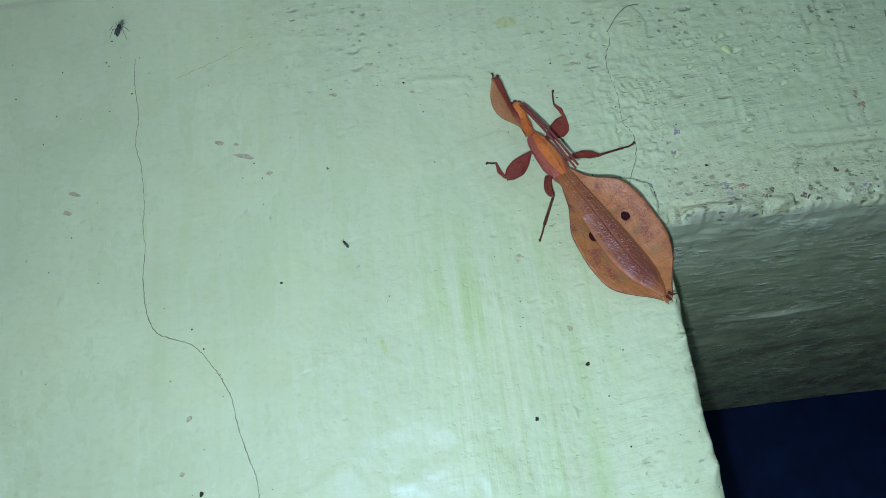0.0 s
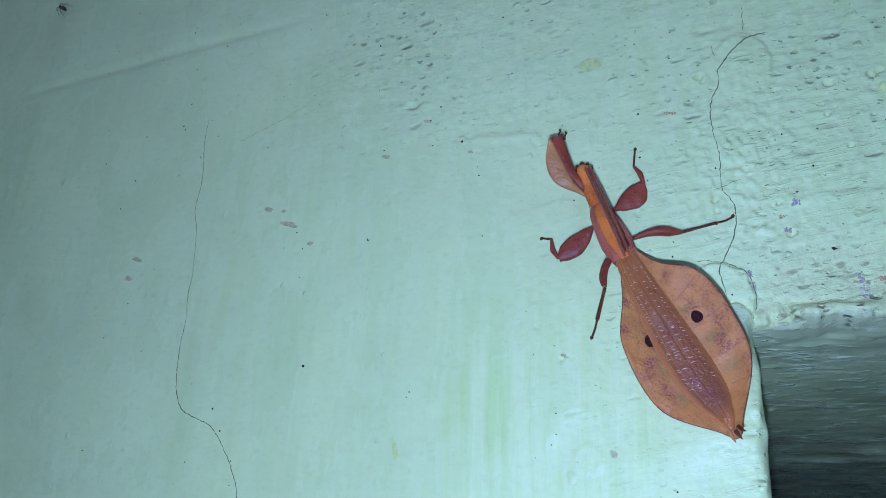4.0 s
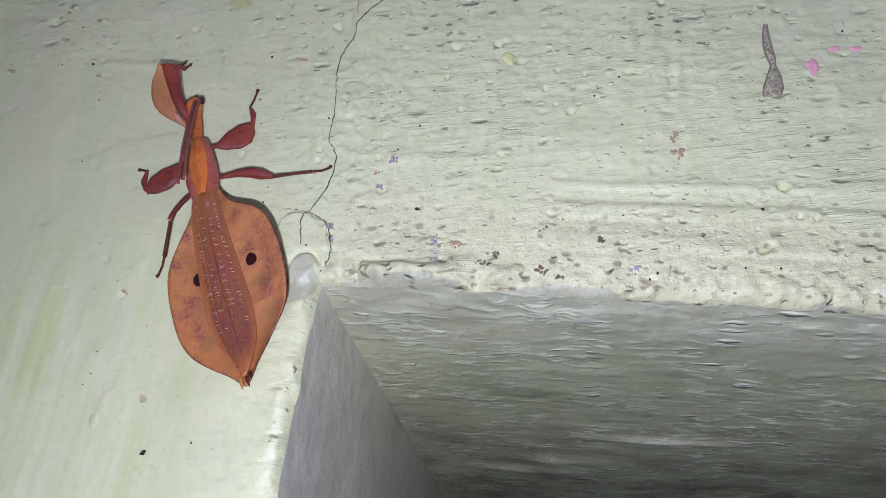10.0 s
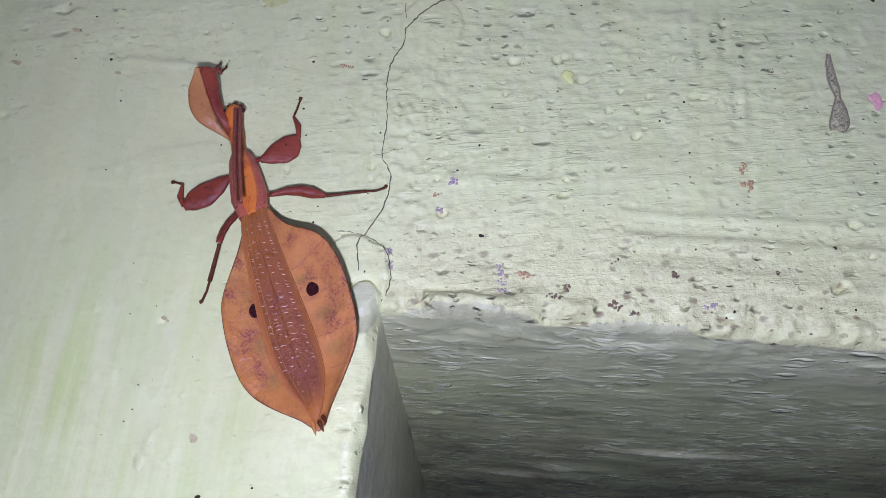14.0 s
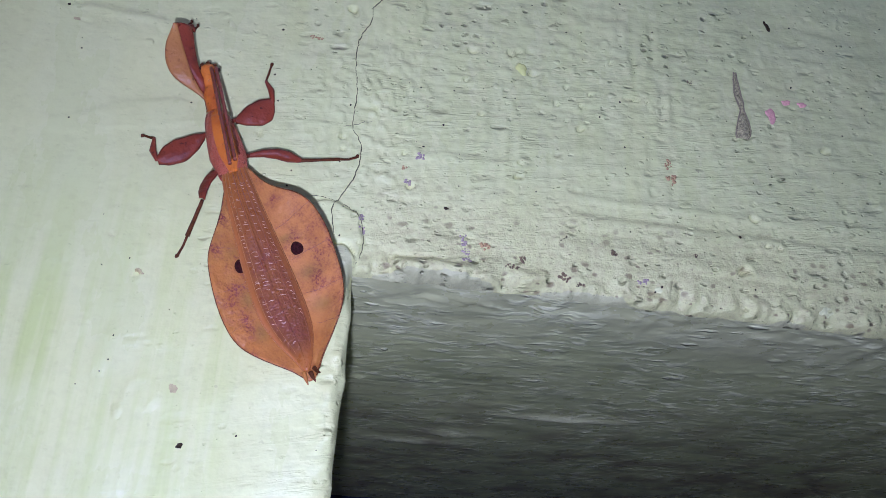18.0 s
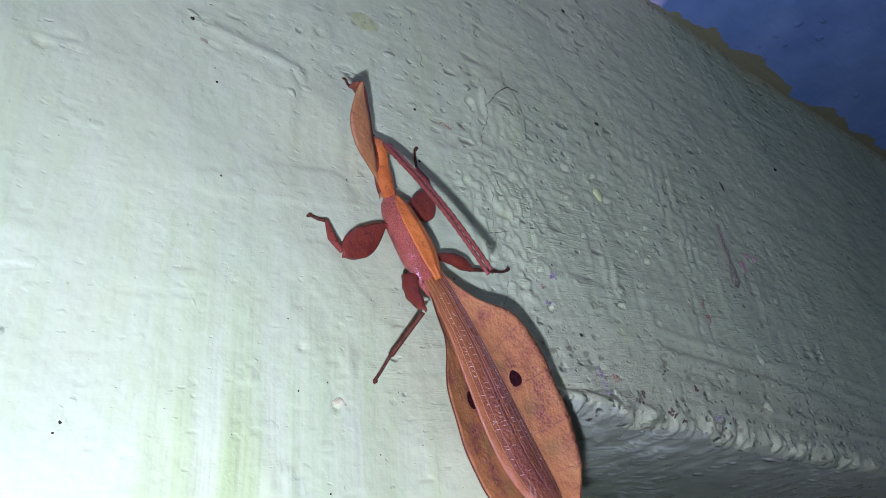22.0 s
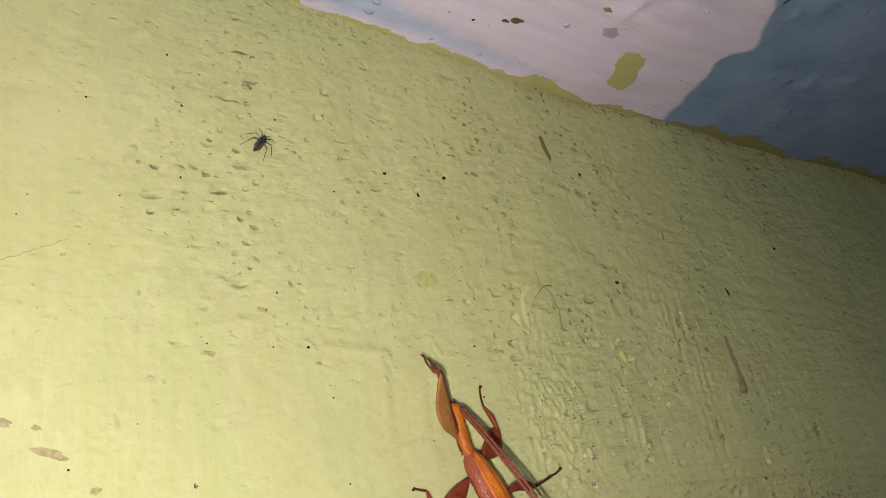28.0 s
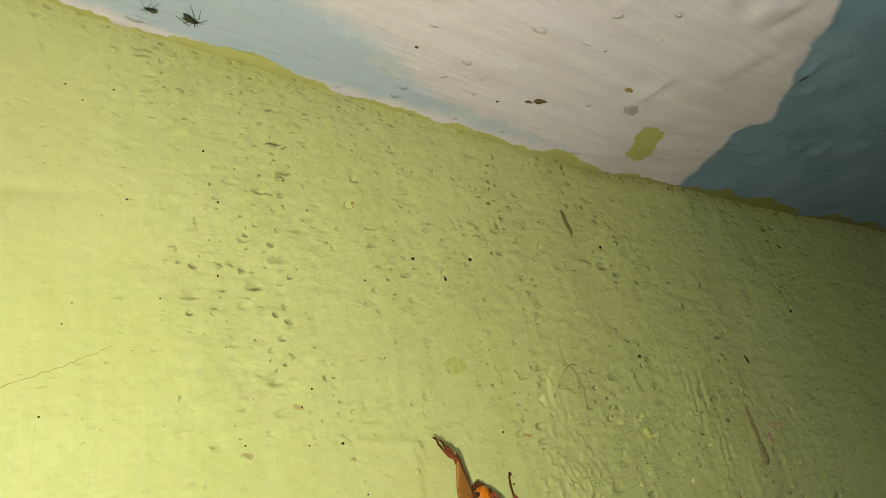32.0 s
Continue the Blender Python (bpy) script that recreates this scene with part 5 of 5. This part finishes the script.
head_ = part("head", loft([((-43.6, 5.2, 50.0), 1.2, 0.9), ((-43.3, 5.4, 48.9), 2.3, 1.5), ((-42.8, 5.5, 46.8), 2.35, 1.75), ((-42.2, 5.3, 44.6), 2.05, 1.6), ((-41.7, 5.1, 43.0), 1.6, 1.2), ((-41.2, 4.9, 40.4), 1.4, 1.1)]), M_THORAX, insect, "orange-red head")
for x, z in ((-45.3, 48.1), (-40.8, 48.7)):
    bm = bmesh.new()
    bmesh.ops.create_uvsphere(bm, u_segments=12, v_segments=8, radius=0.00075, matrix=Matrix.Translation(mm(x, 5.9, z)))
    part("eye", bm, M_EYE, head_, "small dark eye")
for k, (x, z, r) in enumerate(((-45.0, 50.2, 0.7), (-43.6, 50.9, 0.8), (-42.0, 50.6, 0.7))):
    bm = bmesh.new()
    bmesh.ops.create_icosphere(bm, subdivisions=2, radius=r / 1000, matrix=Matrix.Translation(mm(x, 4.6, z)))
    part("mouthpart", bm, M_RIM, head_, "dark mouthpart")
feelers = []
for k, (bx, bz, dx, dz) in enumerate(((-42.3, 48.4, -0.55, -0.7), (-41.2, 48.7, 0.45, 0.5))):
    bm = bmesh.new()
    a, b = mm(bx, 6.9, bz), mm(-30.9 + dx, 22.1, 14.5 + dz)
    line = [a.lerp(b, float(q)) + Vector((0, -0.0012 * math.sin(math.pi * q), 0)) for q in np.linspace(0, 1, 44)]
    feeler = part("antenna", tube(bm, line, [0.00040 * (1.15 - 0.3 * q + 0.3 * (i % 2)) for i, q in enumerate(np.linspace(0, 1, 44))], 7), M_ANT, insect, "reddish jointed antenna laid back")
    feelers.append(feeler)


def through_points(pts_, k, f):
    """A smooth curve through points, at the share f after point k."""
    a, b, c, d = pts_[max(k - 1, 0)], pts_[k], pts_[k + 1], pts_[min(k + 2, len(pts_) - 1)]
    return 0.5 * (2 * b + (c - a) * f + (2 * a - 5 * b + 4 * c - d) * f * f + (3 * b - a - 3 * c + d) * f ** 3)


def lobe(name, outline, material, parent, bow=0.5, thick=0.0005, label=""):
    """A flat leaf-like limb piece: the pairs of a left and a right rim, millimetres (x, out, z)."""
    rows = []
    for (a, b) in outline:
        rows.append((Vector(a), Vector(b)))
    n = (len(rows) - 1) * 6

    def place(i, j):
        q = i * (len(rows) - 1)
        k = min(int(q), len(rows) - 2)
        f = q - k
        l, r = [through_points([row[e] for row in rows], k, f) for e in (0, 1)]
        p = l.lerp(r, j)
        return mm(p.x, p.y + bow * 4 * j * (1 - j) + 0.12 * math.sin(i * 23) * (2 * j - 1), p.z)

    return part(name, sheet(place, n, 8, thick), material, parent, label)


def limb(name, line, radii, material, parent, label="", sides=8):
    bm = bmesh.new()
    pts_ = [mm(*p) for p in line]
    dense, rad = [], []
    for k in range(len(pts_) - 1):
        for q in np.linspace(0, 1, 6)[:-1]:
            dense.append(pts_[k].lerp(pts_[k + 1], float(q)))
            rad.append((radii[k] * (1 - q) + radii[k + 1] * q) / 1000)
    dense.append(pts_[-1])
    rad.append(radii[-1] / 1000)
    return part(name, tube(bm, dense, rad, sides), material, parent, label)


def foot(parent, x, z, dx, dz):
    """The tarsus' claw pad, on the wall."""
    limb("claw", [(x, 0.6, z), (x + dx * 0.5, 0.9, z + dz * 0.5), (x + dx, 0.3, z + dz)], [0.42, 0.5, 0.2], M_RIM, parent, "dark claw")


# forelegs, laid together ahead of the head
fore_l = lobe("foreleg", [((-41.8, 4.4, 36.4), (-41.2, 4.4, 37.0)), ((-43.0, 5.0, 40.0), (-42.6, 4.9, 40.6)), ((-49.9, 8.9, 42.5), (-45.4, 7.9, 43.0)), ((-52.7, 10.2, 45.6), (-47.6, 9.9, 47.0)), ((-53.5, 11.7, 49.6), (-49.6, 11.5, 51.2)), ((-53.0, 12.6, 53.2), (-51.0, 12.5, 54.6)), ((-52.4, 13.6, 55.6), (-51.6, 13.0, 56.0))], M_FORE, insect, 0.3, 0.0005, "tan leaf-like foreleg")
fore_r = lobe("foreleg", [((-42.0, 4.4, 37.4), (-41.2, 4.6, 38.0)), ((-43.6, 5.0, 41.4), (-41.9, 5.2, 42.6)), ((-47.0, 8.2, 45.8), (-44.6, 7.2, 46.4)), ((-49.4, 10.0, 50.4), (-46.6, 8.6, 51.4)), ((-51.4, 11.6, 54.6), (-47.8, 9.6, 55.8)), ((-52.0, 12.0, 57.0), (-48.8, 10.0, 58.2))], M_LEG, insect, 0.5, 0.0005, "dark red leaf-like foreleg")
for leg, x0, y0, z0, x1, z1 in ((fore_l, -51.8, 13.0, 55.8, -50.2, 62.6), (fore_r, -50.0, 9.8, 57.6, -48.4, 61.6)):
    limb("tibia", [(x0, y0, z0), (x0 + (x1 - x0) * 0.5, y0 * 0.72, z0 + 2.4), (x1, 6.6, z1 - 2.6)], [0.45, 0.8, 0.32], M_LEG, leg)
    limb("tarsus", [(x1, 6.6, z1 - 2.6), (x1 - 0.1, 5.6, z1 - 0.8), (x1 + 0.4, 4.8, z1 + 0.6)], [0.3, 0.28, 0.26], M_RIM, leg)
    limb("claw", [(x1 + 0.4, 4.8, z1 + 0.6), (x1 + 0.1, 4.6, z1 + 1.1), (x1 - 0.2, 4.2, z1 + 1.5)], [0.28, 0.34, 0.15], M_RIM, leg, "dark claw")
# middle legs
mid_l = lobe("middle_leg", [((-41.2, 4.4, 30.6), (-41.0, 4.0, 29.0)), ((-44.6, 4.4, 29.2), (-42.4, 3.8, 25.6)), ((-48.2, 4.4, 27.2), (-44.8, 3.6, 22.4)), ((-50.6, 4.2, 24.8), (-48.2, 3.4, 20.9)), ((-51.6, 3.8, 22.2), (-50.9, 3.4, 20.6))], M_LEG, insect, 0.6, 0.0006, "dark red leaf-like middle leg")
limb("tibia", [(-51.4, 3.6, 21.4), (-53.1, 2.8, 24.4), (-53.6, 1.9, 28.4)], [0.45, 0.85, 0.4], M_LEG, mid_l)
limb("tarsus", [(-53.6, 1.9, 28.4), (-54.8, 0.9, 28.9), (-56.4, 0.6, 29.4)], [0.35, 0.36, 0.3], M_RIM, mid_l)
foot(mid_l, -56.4, 29.4, -0.7, -0.4)
mid_r = lobe("middle_leg", [((-34.8, 3.6, 36.2), (-34.2, 3.6, 35.2)), ((-32.0, 3.6, 40.6), (-31.0, 3.2, 35.4)), ((-29.4, 3.2, 43.2), (-27.6, 2.9, 36.2)), ((-27.2, 2.8, 44.2), (-25.4, 2.6, 38.4)), ((-25.8, 2.6, 44.4), (-25.0, 2.4, 41.4))], M_LEG, insect, 0.6, 0.0006, "dark red leaf-like middle leg")
limb("tibia", [(-25.9, 2.5, 43.6), (-26.8, 2.0, 47.4), (-28.6, 1.4, 50.4)], [0.5, 0.85, 0.4], M_LEG, mid_r)
limb("tarsus", [(-28.6, 1.4, 50.4), (-28.3, 0.7, 53.2), (-28.0, 0.5, 56.0)], [0.3, 0.32, 0.28], M_RIM, mid_r)
foot(mid_r, -28.0, 56.0, 0.4, 1.0)
limb("coxa", [(-38.2, 5.0, 30.6), (-39.8, 4.6, 30.2), (-41.3, 4.2, 29.8)], [0.9, 0.75, 0.6], M_LEG, mid_l)
limb("coxa", [(-36.6, 5.0, 33.4), (-35.6, 4.4, 34.6), (-34.4, 3.7, 35.9)], [0.9, 0.75, 0.55], M_LEG, mid_r)
# hind legs
hind_r = limb("hind_leg", [(-29.6, 5.0, 25.4), (-26.0, 4.3, 27.0), (-22.6, 3.9, 27.6), (-19.6, 3.5, 27.4), (-16.4, 3.0, 27.1)], [0.5, 1.0, 1.4, 1.45, 0.6], M_LEG, insect, "dark red spindle-shaped hind leg", 12)
limb("tibia", [(-16.4, 3.0, 27.1), (-11.5, 2.4, 28.4), (-6.6, 1.2, 30.0)], [0.5, 0.38, 0.45], M_RIM, hind_r)
limb("tarsus", [(-6.6, 1.2, 30.0), (-4.2, 0.7, 30.6), (-2.2, 0.7, 31.6)], [0.32, 0.32, 0.34], M_RIM, hind_r)
foot(hind_r, -2.2, 31.6, 0.5, 0.7)
limb("coxa", [(-32.2, 6.0, 24.0), (-30.8, 5.5, 24.8), (-29.4, 5.0, 25.5)], [0.9, 0.7, 0.55], M_LEG, hind_r)
hind_l = lobe("hind_leg", [((-38.0, 5.4, 19.4), (-35.4, 7.0, 19.2)), ((-39.2, 6.8, 15.8), (-36.8, 8.4, 15.2)), ((-39.4, 8.4, 12.4), (-37.2, 10.0, 11.8)), ((-38.6, 10.6, 9.6), (-37.2, 10.6, 9.4))], M_LEG, insect, 0.6, 0.0006, "dark red hind leg")
limb("tibia", [(-37.8, 10.2, 9.2), (-39.2, 7.0, 6.0), (-40.8, 3.4, 2.4)], [0.45, 0.5, 0.6], M_RIM, hind_l)
limb("tarsus", [(-40.8, 3.4, 2.4), (-41.6, 1.8, 0.2), (-42.6, 0.7, -1.8)], [0.32, 0.32, 0.34], M_RIM, hind_l)
foot(hind_l, -42.6, -1.8, -0.4, -0.8)


# ---- gnats and a fly ----
M_GNAT = plain("black_gnat_skin", (0.020, 0.016, 0.010), 0.5, 0.5, 3000)
M_WING = plain("smoky_gnat_wing", (0.08, 0.07, 0.045), 0.4, 0.3, 2500)


def gnat(name, size, label, reach=1.0):
    """Built with its head along +x and its back along +z, feet at z = 0; size: body length in metres."""
    ob = tagged(new(name), label, "gnat")
    s = size

    def seg(nm, line, radii, sides=8, mt=M_GNAT):
        bm = bmesh.new()
        part(nm, tube(bm, [Vector(p) * s for p in line], [r * s for r in radii], sides), mt, ob)

    seg("abdomen", [(-0.55, 0, 0.22), (-0.4, 0, 0.25), (-0.2, 0, 0.27), (0.02, 0, 0.28), (0.1, 0, 0.28)], [0.04, 0.11, 0.145, 0.13, 0.07], 10)
    seg("thorax", [(0.06, 0, 0.28), (0.16, 0, 0.31), (0.28, 0, 0.3), (0.34, 0, 0.28)], [0.07, 0.15, 0.14, 0.06], 10)
    seg("head", [(0.33, 0, 0.27), (0.4, 0, 0.27), (0.48, 0, 0.25)], [0.05, 0.1, 0.04], 8)
    for sy_ in (-1, 1):
        for x0, x1, x2, y1, y2 in ((0.3, 0.45, 0.85, 0.25, 0.42), (0.2, 0.2, 0.05, 0.4, 0.75), (0.12, -0.1, -0.6, 0.35, 0.62)):
            seg("leg", [(x0, 0.06 * sy_, 0.26), (x0 + (x1 - x0) * reach, y1 * reach * sy_, 0.4 * reach), (x0 + ((x1 + x2) / 2 - x0) * reach, (y1 + y2) / 2 * reach * sy_, 0.2 * reach), (x0 + (x2 - x0) * reach, y2 * reach * sy_, 0.01)], [0.024, 0.02, 0.014, 0.009], 5)
        bm = bmesh.new()
        tip = [bm.verts.new(Vector(p) * s) for p in ((0.15, 0.05 * sy_, 0.42), (-0.1, 0.15 * sy_, 0.44), (-0.45, 0.17 * sy_, 0.42), (-0.6, 0.09 * sy_, 0.4), (-0.4, 0.02 * sy_, 0.42))]
        low = [bm.verts.new(v.co + Vector((0, 0, 0.012 * s))) for v in tip]
        bm.faces.new(tip), bm.faces.new(low)
        for k in range(5):
            bm.faces.new((tip[k], tip[(k + 1) % 5], low[(k + 1) % 5], low[k]))
        bmesh.ops.recalc_face_normals(bm, faces=bm.faces)
        part("wing", bm, M_WING, ob)
        seg("antenna", [(0.45, 0.04 * sy_, 0.27), (0.6, 0.12 * sy_, 0.3), (0.75, 0.16 * sy_, 0.27)], [0.015, 0.012, 0.006], 5)
    return ob


gnat_rest = gnat("gnat", 0.0062, "black long-legged gnat resting on the wall before it flies")
gnat_small = gnat("gnat", 0.0032, "small black gnat on the wall near the ceiling")
gnat_fly = gnat("gnat", 0.0048, "black gnat flying past the wall")
fly_dark = gnat("gnat", 0.0030, "small dark gnat sitting on the wall", 0.4)

# ---- the torch beside the phone's lens ----
m, nt, b = nodes_of("torch_light")
b.inputs["Base Color"].default_value = (0.9, 0.9, 0.9, 1)
b.inputs["Emission Color"].default_value = (1.0, 1.0, 1.0, 1)
b.inputs["Emission Strength"].default_value = TORCH
M_TORCH = m
M_SHELL = plain("black_torch_shell", (0.02, 0.02, 0.02), 0.5, 0.2, 300)
torch = tagged(new("torch"), "small round white torch light held beside the camera", "torch")
bm = bmesh.new()
bmesh.ops.create_cone(bm, cap_ends=True, segments=24, radius1=0.0026, radius2=0.0026, depth=0.0006)
part("light", bm, M_TORCH, torch, "glowing white lens")
bm = bmesh.new()
bmesh.ops.create_cone(bm, cap_ends=True, segments=24, radius1=0.0055, radius2=0.0055, depth=0.006, matrix=Matrix.Translation((0, 0, 0.0040)))
part("shell", bm, M_SHELL, torch)


def sit(x, z, heading, up=0.0):
    """The pose of a gnat on the wall, millimetres; heading in degrees from +x towards +z."""
    p = on_wall(x, z, up / 1000)
    a = radians(heading)
    f, n_ = Vector((math.cos(a), 0, math.sin(a))), Vector((0, -1, 0))
    side = n_.cross(f)
    return Matrix.Translation(p) @ Matrix((f, side, n_)).transposed().to_4x4()


def hang(x, y, heading, down=0.0):
    """The pose of a gnat under the ceiling, millimetres."""
    a = radians(heading)
    f, n_ = Vector((math.cos(a), math.sin(a), 0)), Vector((0, 0, -1))
    return Matrix.Translation((x / 1000, -y / 1000, ZC - down / 1000)) @ Matrix((f, n_.cross(f), n_)).transposed().to_4x4()


def nudge(x, z, turn):
    """A shift in millimetres along the wall and a turn in degrees about the forelegs' root, as an insect part's pose."""
    root = Matrix.Translation(mm(-43.8, 5.1, 40.8))
    return Matrix.Translation((x / 1000, 0, z / 1000)) @ root @ Matrix.Rotation(radians(turn), 4, "Y") @ root.inverted()


def motions():
    # the insect stretches its forelegs and lifts its head
    for limb_, x, z, turn in ((fore_l, -2.2, 4.0, -11), (fore_r, -2.2, 4.0, -11), (head_, -0.4, 2.4, -2), (neck, -0.2, 1.1, 0), (feelers[0], -0.3, 2.0, 0), (feelers[1], -0.3, 2.0, 0)):
        walk(limb_, [(0.0, Matrix()), (29.15, Matrix()), (29.3, nudge(x * 0.3, z * 0.3, turn * 0.3)), (29.5, nudge(x * 0.85, z * 0.85, turn * 0.85)), (29.7, nudge(x, z, turn)), (32.0, nudge(x, z, turn))])
    walk(torch, [(t, m_ @ pose(-0.0060, -0.0220, 0.015, 4, -17, 0)) for t, m_ in PATH])
    rest = sit(-92.5, 122.9, 55)
    walk(gnat_rest, [(0.0, sit(-130, 150, 20)), (26.0, sit(-100, 126, 10)), (26.6, rest), (30.6, rest), (30.8, sit(-98, 120, 80, 6)), (31.0, sit(-124.7, 110.9, 110, 10)), (31.1, sit(-112, 143, 75, 10)),
                     (31.2, sit(-104, 150, 60, 12)), (31.3, sit(-98, 160, 60, 12)), (31.4, sit(-92, 150, 0, 14)), (31.5, sit(-66, 152, 10, 14)), (31.6, sit(-52, 138, 30, 14)), (31.7, sit(-50, 158, 60, 14)), (31.8, sit(-36, 160, 20, 16)), (32.0, sit(-340, 120, 170, 40))])
    spot = sit(-110.1, 172.9, 170)
    walk(gnat_small, [(0.0, spot), (31.1, spot), (31.2, sit(-104, 168, 120, 5)), (31.3, hang(-118, 10, 150, 6)), (31.4, hang(-134.4, 11, 170)), (32.0, hang(-134.4, 11, 170))])
    walk(gnat_fly, [(0.0, sit(-179, 82, 80, 22)), (0.15, sit(-213, 122, 100, 24)), (0.5, sit(-300, 160, 160, 10)), (2.2, sit(-215, 110, -40, 20)), (2.4, sit(-134, 66, -60, 16)), (2.55, sit(-137, 120, 100, 18)), (3.0, sit(-262, 152, 150, 0)), (30.9, sit(-262, 152, 150, 0)), (31.2, hang(-190, 14, 20, 14)), (31.4, hang(-124, 12.6, 20)), (32.0, hang(-124, 12.6, 20))])
    home = sit(-109.4, 4.1, 120)
    walk(fly_dark, [(0.0, home), (2.4, home), (2.5, sit(-118, 30, 120, 18)), (2.7, sit(-200, 120, 130, 30)), (3.2, sit(-330, 150, 130, 0)), (32.0, sit(-330, 150, 130, 0))])


motions()
